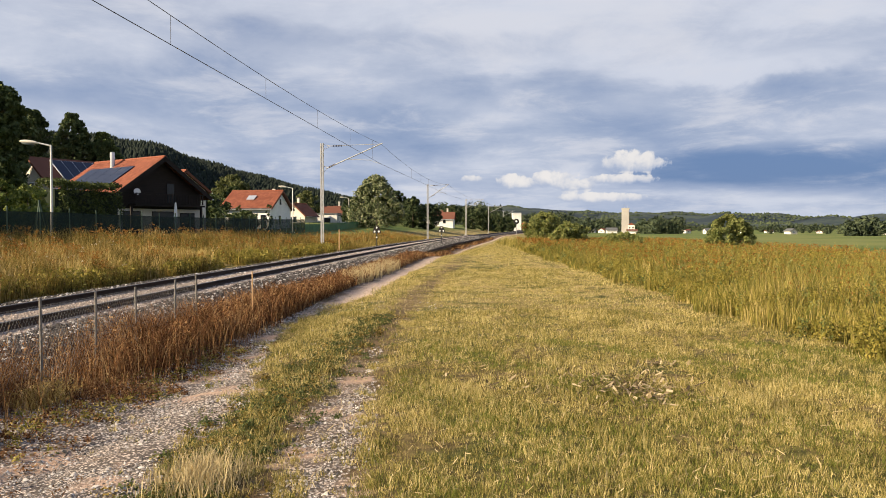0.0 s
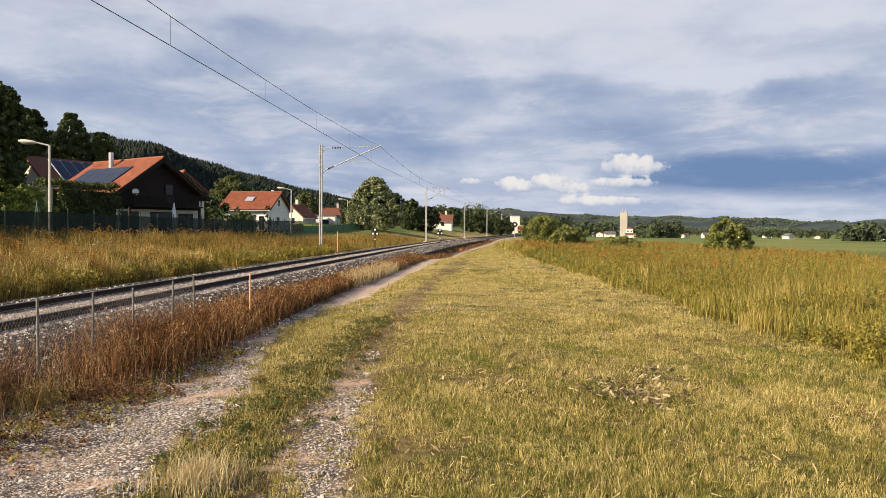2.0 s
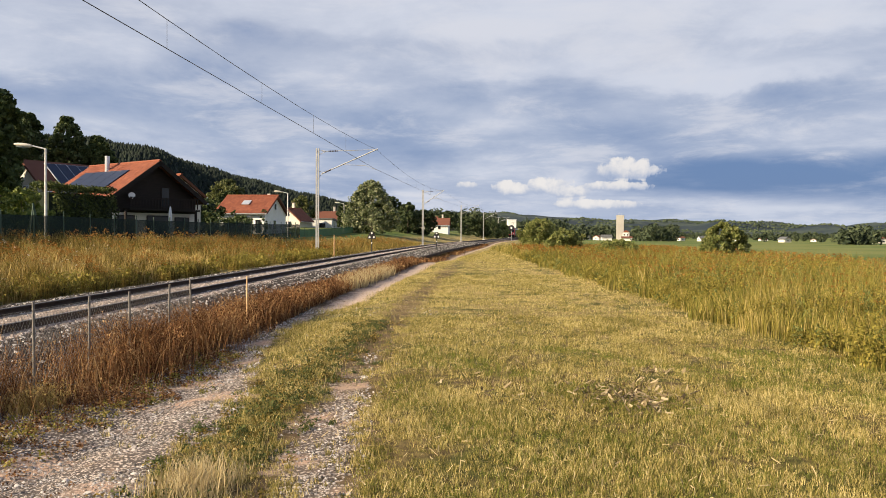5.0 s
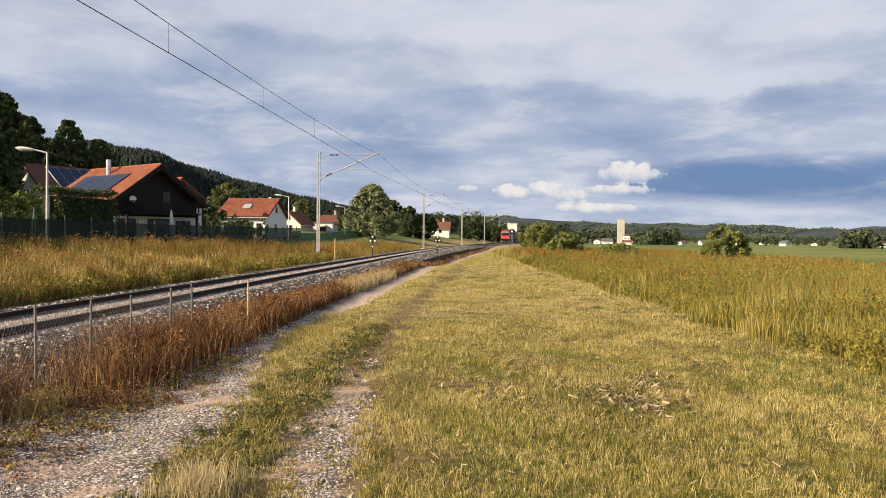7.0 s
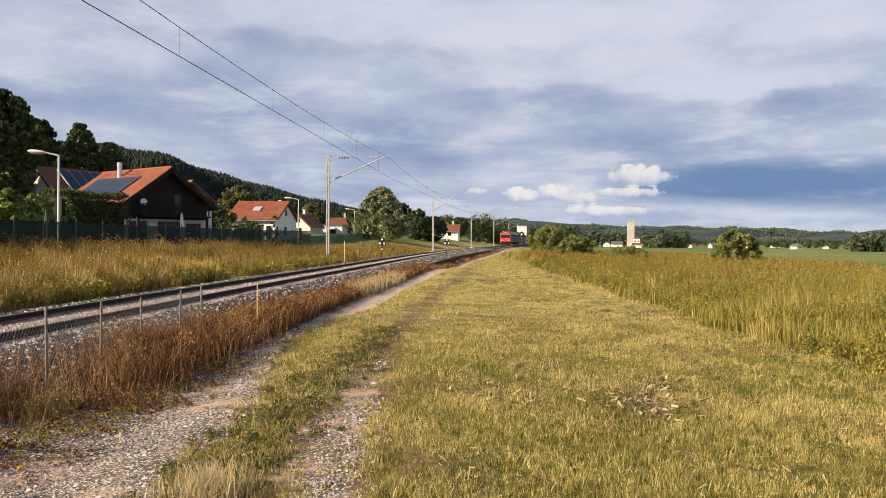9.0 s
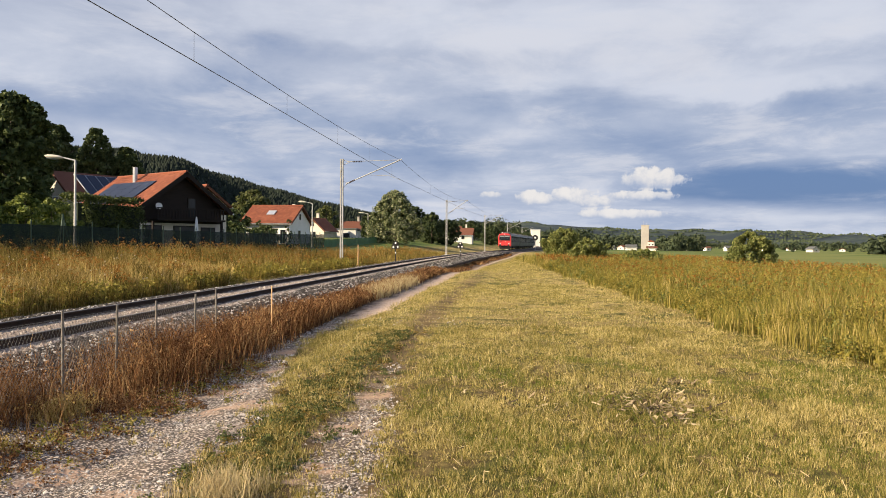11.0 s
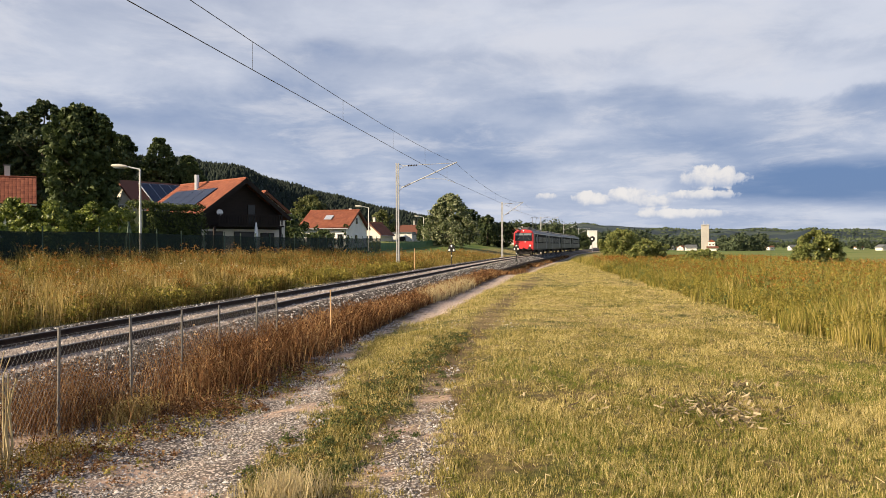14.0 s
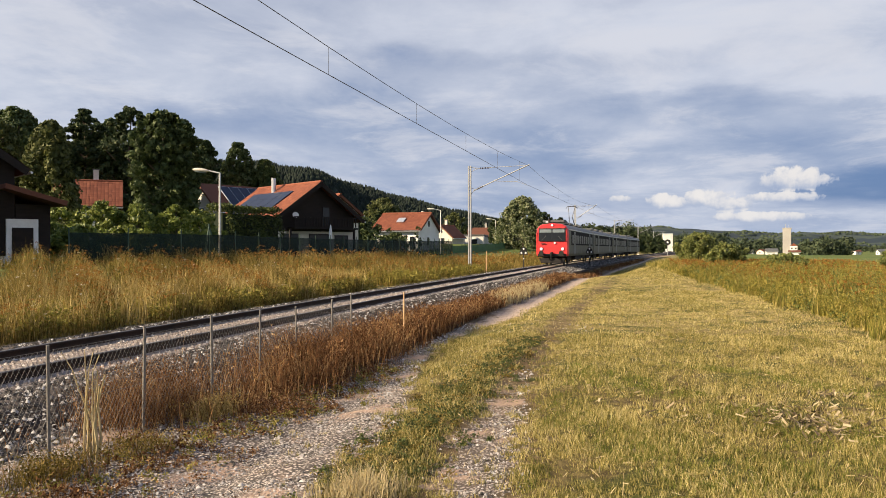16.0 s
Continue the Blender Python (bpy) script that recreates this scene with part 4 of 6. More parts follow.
def house(name, m, width, length, eave, ridge, label, wall="render_white", tile="tile", over=0.5, gable=None, windows=(), chimney=True, tiles=True, low_wall=0.0, frame_paint="white_paint"):
    """A gabled house. Local y runs along the ridge, the front gable looks to -y. windows: (face, along, up, w, h)."""
    ob = thing(name, m, label, "house")
    w, l = width / 2, length / 2
    wall_bm = bmesh.new()
    if gable:
        part("wall", block(0, 0, low_wall / 2 - 0.3, width, length, low_wall + 0.6), wall, ob, "pale ground-floor wall")
        prism(wall_bm, [(-w, low_wall), (w, low_wall), (w, eave), (0, ridge), (-w, eave)], -l - 0.05, l + 0.05)
        part("upper_wall", wall_bm, gable, ob, "dark timber upper storey")
    else:
        prism(wall_bm, [(-w, -0.6), (w, -0.6), (w, eave), (0, ridge), (-w, eave)], -l, l)
        part("wall", wall_bm, wall, ob)
    rise = (ridge - eave) / w
    roof = bmesh.new()
    lo = eave - rise * over
    for s in (-1, 1):
        roof_slab(roof, (0, -l - over, ridge + 0.25), (0, l + over, ridge + 0.25), (s * (w + over), l + over, lo + 0.25), (s * (w + over), -l - over, lo + 0.25))
    r = part("roof", roof, tile + "_old" if tile == "tile" else tile, ob, "red clay tile roof")
    if tiles:
        for s in (-1, 1):
            v, f = tile_rows(0, -l - over, ridge + 0.255, s * (w + over), lo + 0.255, length + 2 * over)
            tagged(soup("tiles", v, f, tile, r), kind="stuff")
        part("ridge_cap", rod(bmesh.new(), (0, -l - over, ridge + 0.27), (0, l + over, ridge + 0.27), 0.11, n=8), tile, r)
    for s in (-1, 1) if gable else ():
        for e in (-1, 1):
            y = e * (l + over + 0.02)
            board = roof_slab(bmesh.new(), (0, y - 0.02, ridge + 0.26), (0, y + 0.02, ridge + 0.26), (s * (w + over), y + 0.02, lo + 0.26), (s * (w + over), y - 0.02, lo + 0.26), 0.34)
            part("barge_board", board, gable, r)
    for s in (-1, 1):
        part("gutter", rod(bmesh.new(), (s * (w + over + 0.05), -l - over, lo + 0.12), (s * (w + over + 0.05), l + over, lo + 0.12), 0.06, n=6), "alu", r)
    if chimney:
        bm = block(-w * 0.25, l * 0.25, ridge + 0.45, 0.45, 0.45, 1.7)
        c = part("chimney", bm, "render_cream", ob)
        part("cap", block(-w * 0.25, l * 0.25, ridge + 1.35, 0.6, 0.6, 0.1), "steel_dark", c)
    for face, along_, up, ww, hh in windows:
        if face in ("front", "back"):
            s = -1 if face == "front" else 1
            at, size = (along_, s * (l + (0.06 if gable else 0.02)), up), (ww, 0.08, hh)
            inner = (ww - 0.16, 0.1, hh - 0.16)
        else:
            s = -1 if face == "left" else 1
            at, size = (s * (w + 0.02), along_, up), (0.08, ww, hh)
            inner = (0.1, ww - 0.16, hh - 0.16)
        f = part("window", block(*at, *size, bevel=0.01), frame_paint, ob)
        part("pane", block(*at, *inner), "pane", f)
    return ob


# ---- houses on the far side of the railway ----
def chalet():
    a = 52.0
    ridge_way = Vector((-math.sin(radians(a)), math.cos(radians(a)), 0))
    apex = Vector((-22.8, 66.0, 0))
    mid = apex + ridge_way * 5.2
    z = 0.95
    ob = house("chalet", pose(mid.x, mid.y, z, 0, 0, a), 7.6, 9.4, 3.6, 6.3, "dark timber chalet with red tiled roof and solar panels",
               "render_cream", over=0.75, gable="timber", low_wall=2.3,
               windows=[("front", 0.9, 3.6, 0.8, 1.7), ("front", -2.6, 1.1, 1.5, 2.0), ("front", 0.2, 1.1, 2.0, 2.0), ("front", 2.5, 1.2, 1.4, 1.6)], chimney=False, frame_paint="timber")
    # chimney and solar field on the sunlit slope
    part("flue", rod(bmesh.new(), (-0.9, 1.0, 5.4), (-0.9, 1.0, 7.2), 0.2, n=10), "alu", ob, "shiny steel flue")
    rise = (6.3 - 3.6) / 3.8
    field = part("solar_field", roof_slab(bmesh.new(), (-1.2, -2.9, 6.3 - 1.2 * rise + 0.40), (-1.2, 4.0, 6.3 - 1.2 * rise + 0.40), (-3.9, 4.0, 6.3 - 3.9 * rise + 0.40), (-3.9, -2.9, 6.3 - 3.9 * rise + 0.40), 0.05), "solar", ob, "dark blue solar panels")
    for i in range(4):
        for j in range(3):
            y0, y1 = -2.85 + i * 1.72, -2.85 + i * 1.72 + 1.64
            x0, x1 = -1.25 - j * 0.89, -1.25 - j * 0.89 - 0.85
            part("solar_panel", roof_slab(bmesh.new(), *[(x, y, 6.3 + x * rise + 0.412) for x, y in ((x0, y0), (x0, y1), (x1, y1), (x1, y0))], 0.02), "solar", field)
    part("balcony", block(0.3, -5.3, 2.55, 6.4, 1.1, 0.14), "timber", ob)
    rail = bmesh.new()
    for i in range(24):
        box(rail, -2.8 + i * 0.265, -5.8, 3.05, 0.12, 0.03, 0.8)
    box(rail, 0.3, -5.8, 3.48, 6.4, 0.08, 0.08)
    part("balustrade", rail, "timber", ob)
    part("satellite_dish", rod(bmesh.new(), (-2.3, -5.0, 3.6), (-2.35, -5.15, 3.65), 0.08, 0.27, 14), "white_paint", ob)
    for x in (-3.2, 3.2):
        part("post", block(x, -5.7, 1.2, 0.16, 0.16, 2.6), "timber", ob)


def rows_of_houses():
    chalet()
    house("house", pose(-41.5, 88.3, 1.3, 0, 0, -28), 6.4, 7.5, 4.85, 7.65, "cream house with weathered roof and solar panels", "render_cream", "tile_old", 0.6, windows=[("front", 0, 4.6, 1.0, 1.2)], chimney=False, tiles=False)
    panel = part("solar_field", roof_slab(bmesh.new(), (0.5, -2.0, 7.66), (0.5, 3.4, 7.66), (3.4, 3.4, 5.12), (3.4, -2.0, 5.12), 0.06), "alu", bpy.data.objects["house"])
    for i in range(4):
        part("solar_panel", roof_slab(bmesh.new(), (0.55, -1.9 + i * 1.32, 7.645), (0.55, -0.66 + i * 1.32, 7.645), (3.3, -0.66 + i * 1.32, 5.24), (3.3, -1.9 + i * 1.32, 5.24), 0.02), "solar", panel)
    house("house", pose(-29.3, 88, 1.2, 0, 0, 40), 4.6, 6, 4.5, 6.35, "brick-red roofed house behind the chalet", "render_cream", over=0.5, windows=[("front", 1, 4.2, 0.9, 1.0)], chimney=False)
    # long white house, ridge across the view
    b = house("house", pose(-25.9, 113, 1.3, 0, 0, -98), 8.6, 6.6, 3.0, 5.3, "white house with bright red tiled roof and roof window", "render_white", over=0.45,
              windows=[("right", -2.0, 1.3, 1.1, 1.3), ("right", 2.4, 1.2, 0.9, 2.0), ("front", -1.5, 1.4, 1.0, 1.3), ("back", 0.5, 1.5, 1.1, 1.3), ("back", 0.2, 4.0, 0.9, 1.0)], chimney=False)
    part("chimney", block(-1.0, 2.0, 5.5, 0.35, 0.35, 0.7), "render_cream", b)
    rise = (5.3 - 3.0) / 4.3
    part("roof_window", roof_slab(bmesh.new(), (1.7, -0.6, 5.3 - 1.7 * rise + 0.45), (1.7, 0.5, 5.3 - 1.7 * rise + 0.45), (2.8, 0.5, 5.3 - 2.8 * rise + 0.45), (2.8, -0.6, 5.3 - 2.8 * rise + 0.45), 0.1), "alu", b)
    house("house", pose(-26.6, 150, 1.6, 0, 0, -14), 4.4, 5.5, 2.3, 4.3, "cream house with red roof", "render_cream", over=0.4, windows=[("front", 0, 1.6, 1.2, 1.2)])
    house("house", pose(-23.6, 178, 2.0, 0, 0, -80), 6, 6, 2.2, 4.2, "low white house with weathered roof", "render_white", "tile_old", 0.4, windows=[("right", 1, 1.4, 1.0, 1.2)], tiles=False)
    ob = thing("flat_roofed_house", pose(-23.4, 158, 1.6), "flat-roofed white house by the road", "house")
    part("wall", block(0, 0, 1.2, 6.0, 6, 3.0), "render_white", ob)
    part("roof", block(0, 0, 2.8, 6.3, 6.3, 0.22), "steel_dark", ob)
    for x in (-1.5, 1.2):
        w = part("window", block(x, -3.02, 1.5, 1.4, 0.08, 1.1), "alu", ob)
        part("pane", block(x, -3.04, 1.5, 1.2, 0.08, 0.9), "pane", w)
    ob = thing("garage", pose(-18.9, 160, 1.6), "white flat garage beside the road", "garage")
    part("wall", block(0, 0, 1.0, 4.6, 5, 2.8), "render_white", ob)
    part("roof", block(0, 0, 2.49, 4.8, 5.3, 0.18), "steel_dark", ob)
    house("house", pose(0.6, 232, 1.9, 0, 0, -95), 6, 5, 2.2, 4.0, "white house with orange-red roof by the field", "render_white", over=0.4, windows=[("right", 0, 1.5, 1.0, 1.2)], tiles=False)
    house("house", pose(-3.6, 240, 2.1, 0, 0, -85), 6, 6.5, 2.4, 4.4, "house with weathered red roof by the field", "render_cream", "tile_old", 0.4, tiles=False)


rows_of_houses()


def barn_with_garage():
    """The dark timber house at the edge of the estate, with a pale garage frame."""
    ob = house("timber_house", pose(-32.3, 32.9, 0.95, 0, 0, 52), 7.8, 9.5, 4.6, 7.3, "dark timber house with brown tiled roof and pale door frame", "render_white", "tile_old", 0.55, gable="timber", low_wall=0.5, chimney=False)
    part("porch_roof", roof_slab(bmesh.new(), (-4.3, -6.7, 3.0), (2.6, -6.7, 3.0), (2.6, -4.7, 3.5), (-4.3, -4.7, 3.5)), "tile", ob, "orange tiled porch roof")
    part("lean_to", block(4.7, -2.4, 1.4, 1.5, 4.7, 3.0), "timber", ob, "dark timber lean-to")
    part("lean_to_roof", roof_slab(bmesh.new(), (3.3, -5.9, 3.75), (3.3, 0.2, 3.75), (5.9, 0.2, 3.05), (5.9, -5.9, 3.05)), "tile_old", ob, "weathered lean-to roof")
    for x in (-0.2, 2.0, 4.2):
        d = part("door_frame", block(x, -4.86, 1.15, 1.35, 0.16, 2.1), "white_paint", ob, "white door frame")
        part("door", block(x, -4.92, 1.0, 0.9, 0.14, 1.6), "timber", d)
    for x in (-4.1, 2.4):
        part("post", block(x, -6.4, 1.3, 0.2, 0.2, 3.0), "timber", ob)
    house("house", pose(-45.4, 67.2, 1.0, 0, 0, -58), 5.2, 4.6, 4.8, 6.8, "house with red roof between tall trees", "render_white", over=0.6, windows=[("left", 0, 1.6, 1.2, 1.2)])


barn_with_garage()


def street_lamp():
    ob = thing("street_lamp", pose(0, 0, 0), "galvanised street lamp with beige curved head", "street lamp", "street lamps along the road")
    part("pole", rod(bmesh.new(), (0, 0, -0.3), (0, 0, 5.35), 0.085, 0.055, 12), "lamp_pole", ob)
    part("arm", rod(bmesh.new(), (0, 0, 5.33), (-0.75, -0.1, 5.5), 0.045, 0.04, 8), "lamp_pole", ob)
    bm = bmesh.new()
    made = bmesh.ops.create_uvsphere(bm, u_segments=16, v_segments=8, radius=1)["verts"]
    bmesh.ops.scale(bm, vec=(0.52, 0.17, 0.12), verts=made)
    bmesh.ops.transform(bm, matrix=pose(-1.15, -0.15, 5.52, 0, 6, 6), verts=made)
    head = part("lamp_head", bm, "lamp_head", ob, "beige curved lamp head")
    bm = bmesh.new()
    made = bmesh.ops.create_uvsphere(bm, u_segments=14, v_segments=6, radius=1)["verts"]
    bmesh.ops.scale(bm, vec=(0.36, 0.13, 0.09), verts=made)
    bmesh.ops.transform(bm, matrix=pose(-1.2, -0.15, 5.44, 0, 6, 6), verts=made)
    part("diffuser", bm, "grey_pane", head)
    return ob


def lamps():
    lamp = street_lamp()
    lamp.matrix_world = pose(-21.8, 45.0, 0.95)
    for x, y, z in ((-18.05, 97.0, 1.1), (-16.9, 145.0, 1.6)):
        copy_thing(lamp, pose(x, y, z))


lamps()


def green_fence():
    """Dark green screen fence along the gardens, paler further on."""
    line = [(-24.4, 34.5), (-21.6, 40.0), (-19.4, 52.0), (-18.0, 64.0), (-17.4, 78.0), (-16.6, 97.0)]
    second = [(-16.6, 97.0), (-15.6, 118.0), (-14.0, 150.0)]
    for pts, screen, h, label in ((line, "fence_green", 1.75, "dark green garden screen fence on posts"), (second, "fence_mint", 1.15, "bright green garden screen fence on posts")):
        ob = thing("screen_fence", pose(0, 0, 0), label, "fence")
        for (ax, ay), (bx, by) in zip(pts[:-1], pts[1:]):
            n = max(1, round(math.hypot(bx - ax, by - ay) / 2.5))
            for i in range(n):
                p = [Vector((ax + (bx - ax) * s / n, ay + (by - ay) * s / n, 0)) for s in (i, i + 1)]
                for q in p:
                    q.z = float(ground_z(q.x, q.y)) - 0.1
                bm = bmesh.new()
                d = (p[1] - p[0])
                m = Matrix.Translation((p[0] + p[1]) / 2) @ pose(0, 0, 0, 0, 0, math.degrees(math.atan2(d.y, d.x)))
                box(bm, 0, 0, h / 2, d.length - 0.06, 0.02, h - 0.1, m=m)
                part("screen", bm, screen, ob)
                part("post", rod(bmesh.new(), p[0], p[0] + Vector((0, 0, h + 0.2)), 0.035, n=8), "green_post", ob)


green_fence()


def signal(x, y, label, side):
    """A low signal: dark board with three pale round markers on a post."""
    z = 0.22
    ob = thing("marker_signal", pose(x, y, z) @ Matrix.Diagonal((0.8, 0.8, 0.92, 1.0)), label, "signal", "signals beside the track")
    part("post", rod(bmesh.new(), (0, 0, -0.2), (0, 0, 1.35), 0.05), "black_paint", ob)
    part("board", prism(bmesh.new(), [(-0.42, 1.1), (0.42, 1.1), (0.42, 1.35), (0.16, 1.8), (-0.16, 1.8), (-0.42, 1.35)], 0, 0.06), "black_paint", ob)
    for px, pz, r in ((0, 1.64, 0.10), (-0.23, 1.26, 0.11), (0.23, 1.26, 0.11), (0, 0.72, 0.08)):
        part("marker_disc", rod(bmesh.new(), (px, 0.01, pz), (px, -0.06, pz), r, r * 0.8, 14), "white_paint", ob)
    return ob


signal(-0.15, 85.0, "low black signal with white discs beside the rails", 1)
signal(-5.75, 70.0, "low black signal with white discs in the grass", -1)


def wire_fence():
    """Chain-link fence on thin iron posts beside the ballast."""
    ob = thing("wire_fence", pose(0, 0, 0), "rusty chain-link fence on thin iron posts", "fence")
    pts = []
    for y in (3.6, 4.9, 6.2, 7.52, 8.85, 10.04, 11.18, 12.5, 13.45):
        pts.append(Vector((-5.02 + 0.068 * y, y, 0)))
    for i, p in enumerate(pts):
        p.z = float(ground_z(p.x, p.y)) - 0.05
        h = 1.10 + 0.03 * math.sin(i * 5)
        part("post", rod(bmesh.new(), p, p + Vector((0.02 * math.sin(i * 3), 0.015 * math.cos(i * 2), h)), 0.017, 0.015, 8), "post_iron", ob)
    a, b = pts[0], pts[-1]
    bm_v, bm_f = [], []
    length, h, pitch = (b - a).length, 0.98, 0.062
    way = (b - a).normalized()
    rise = 0.09

    def strand(s0, z0, s1, z1, r=0.0017):
        p, q = a + way * s0 + Vector((0, 0, z0)), a + way * s1 + Vector((0, 0, z1))
        d = (q - p).normalized()
        n1 = d.cross(Vector((1, 0, 0))).normalized() * r
        n2 = d.cross(n1).normalized() * r
        k = len(bm_v)
        for e in (p, q):
            for n in (n1, -n1 * 0.5 + n2 * 0.87, -n1 * 0.5 - n2 * 0.87):
                bm_v.append(e + n)
        for i in range(3):
            j = (i + 1) % 3
            bm_f.append((k + i, k + j, k + 3 + j, k + 3 + i))

    run = h * pitch / rise
    s = -run
    while s < length:
        for lean in (1, -1):
            s0, z0, s1, z1 = (s, 0.0, s + run, h) if lean > 0 else (s, h, s + run, 0.0)
            if s0 < 0:
                k = -s0 / run
                z0 += (z1 - z0) * k
                s0 = 0
            if s1 > length:
                k = (s1 - length) / run
                z1 -= (z1 - z0) * min(1, k) if s0 > 0 else 0
                s1 = length
            strand(s0, z0 + 0.06, s1, z1 + 0.06)
        s += pitch
    for z in (0.07, 0.55, 1.04):
        strand(0, z, length, z, 0.0024)
    soup("mesh", np.array([tuple(v) for v in bm_v]), np.array(bm_f), "wire", ob)


wire_fence()
bm = rod(bmesh.new(), (0, 0, -0.2), (0, 0, 0.98), 0.013, 0.012, 8)
marker = thing("marker_stake", pose(-3.55, 15.0, -0.05), "slim orange-beige marker stake beside the track", "stake")
part("pole", bm, "stake", marker)
marker = thing("marker_stake", pose(-7.2, 56.0, 0.1), "pale marker stake beside the track", "stake")
part("pole", rod(bmesh.new(), (0, 0, -0.2), (0, 0, 1.5), 0.04, 0.035, 8), "stake", marker)


def parasol(x, y):
    ob = thing("parasol", pose(x, y, float(ground_z(x, y))), "closed white garden parasol", "parasol")
    part("pole", rod(bmesh.new(), (0, 0, 0), (0, 0, 2.7), 0.03), "alu", ob)
    bm = bmesh.new()
    rings = [(1.0, 0.06), (1.15, 0.13), (1.6, 0.14), (2.2, 0.12), (2.6, 0.06), (2.68, 0.02)]
    for (z0, r0), (z1, r1) in zip(rings[:-1], rings[1:]):
        rod(bm, (0, 0, z0), (0, 0, z1), r0, r1, 12)
    part("canopy", bm, "white_paint", ob, "folded white cloth")


parasol(-20.2, 61.0)


def swing_frame(x, y):
    ob = thing("swing_frame", pose(x, y, float(ground_z(x, y))), "dark green tripod frame of a garden swing", "swing")
    for dx, dy in ((-0.5, 0.3), (0.45, 0.35), (0.02, -0.45)):
        part("leg", rod(bmesh.new(), (dx, dy, -0.1), (0, 0, 2.15), 0.04, n=8), "green_post", ob)
    part("hook", rod(bmesh.new(), (0, 0, 2.1), (0, 0, 2.25), 0.06, n=8), "green_post", ob)


swing_frame(-21.6, 43.2)


def disc_signal(x, y):
    ob = thing("disc_signal", pose(x, y, float(ground_z(x, y))), "round black railway signal target on a grey post", "signal")
    part("post", rod(bmesh.new(), (0, 0, -0.2), (0, 0, 3.2), 0.09, n=10), "galvanised", ob)
    part("target", rod(bmesh.new(), (0, 0, 3.6), (0, -0.1, 3.6), 0.8, n=24), "black_paint", ob, "round black target")
    part("lens", rod(bmesh.new(), (0, -0.1, 3.6), (0, -0.3, 3.6), 0.28, 0.22, 14), "white_paint", ob, "pale lens hood")


disc_signal(20.9, 230.0)


# ---- trees and bushes ----
def planting():
    tree("poplar", -11.6, 141, 9.3, 11.6, "sunlit pale-leaved poplar beside the track", "leaf_pale", "egg", 4, 470, 52, 0.19, 0.02)
    tree("willow_bush", 11.1, 88, 3.35, 5.0, "round pale green willow bush at the field edge", "leaf_bush", "round", 7, 150, 80, 0.11, 0.05, category="bush")
    tree("willow_bush", 9.65, 62, 2.2, 3.2, "low olive bush at the mown edge", "leaf_bush", "round", 8, 110, 80, 0.09, 0.05, category="bush")
    tree("bush", 17.0, 48, 2.6, 2.7, "single green bush in tall grass", "leaf_bush", "round", 9, 160, 90, 0.075, 0.05, category="bush")
    tree("bush", 11.6, 52, 1.45, 2.8, "low scrubby olive bush in tall grass", "leaf_bush", "round", 10, 70, 70, 0.08, 0.05, category="bush")
    # tall trees behind the estate
    for i, (x, y, h, w, leaf, shape) in enumerate((
            (-30.9, 54.8, 11.2, 4.7, "leaf_dark", "column"), (-46.0, 75.0, 15.6, 13.0, "leaf_pine", "pine"), (-51.5, 75.5, 15.6, 13.0, "leaf_pine", "pine"), (-53.5, 78.5, 13.6, 9.0, "leaf_dark", "round"), (-46.0, 79.0, 13.6, 8.0, "leaf_dark", "round"),
            (-44.5, 97.0, 14.4, 5.5, "leaf_dark", "round"), (-49.5, 98.0, 15.0, 5.5, "leaf_dark", "round"), (-41.0, 97.5, 12.2, 4.8, "leaf_dark", "round"),
            (-40.2, 54.8, 10.8, 6.2, "leaf_birch", "egg"), (-46.8, 57.0, 11.5, 5.0, "leaf_birch", "column"), (-55.0, 70.0, 15.0, 8.0, "leaf_dark", "round"),
            (-62.0, 76.0, 16.0, 10.0, "leaf_dark", "round"), (-50.0, 92.0, 16.0, 8.0, "leaf_dark", "round"), (-58.0, 90.0, 17.0, 9.0, "leaf_dark", "cone"), (-47.0, 76.0, 11.0, 6.0, "leaf_dark", "cone"))):
        tree("tall_tree", x, y, h, w, "tall dark green tree behind the houses", leaf, shape, 20 + i, 470, 40, 0.20, 0.03, "trees behind the estate")
    for i, (x, y, h, w) in enumerate(((-6.5, 172, 6.6, 5.5), (-3.2, 180, 5.6, 5.5), (-10.5, 176, 7.6, 6.5), (9.5, 262, 6.2, 7), (14.5, 270, 6.8, 7), (19.0, 280, 6.0, 7), (3.5, 290, 7.5, 8), (-13.5, 190, 6.5, 5), (-30, 178, 7.0, 6), (-33, 128, 6.0, 5), (-17.5, 152, 5.0, 3), (-39.0, 150, 9, 8), (24, 300, 6, 7))):
        tree("tree", x, y, h, w, "dark leafy tree near the railway", "leaf_pine" if i not in (8, 11) else "leaf_birch", "round", 50 + i, 110, 50, 0.26, 0.05, "trees along the railway")
    for x, y, h in ((-21.2, 98.5, 3.6), (-24.5, 97, 3.2)):
        tree("cypress", x, y, h, 0.9, "narrow dark cypress in a garden", "leaf_dark", "column", int(y), 30, 60, 0.09, 0.02)
    tree("tree", -29.6, 101, 4.7, 5.5, "dark leafy tree beside the chalet", "leaf_dark", "round", 71, 110, 50, 0.2, 0.04)
    for x, y in ((-26.4, 96.0), (-24.3, 97.5), (-23.2, 96.0)):
        tree("shrub", x, y, 2.5, 3.0, "dark green garden shrub behind the screen fence", "leaf_dark", "round", int(y - x), 50, 50, 0.12, 0.04, "garden shrubs", "shrub")
    hedge("hedge", -24.9, 50.8, -23.4, 57.2, 3.75, 1.6, "dense dark green clipped hedge", seed=3)
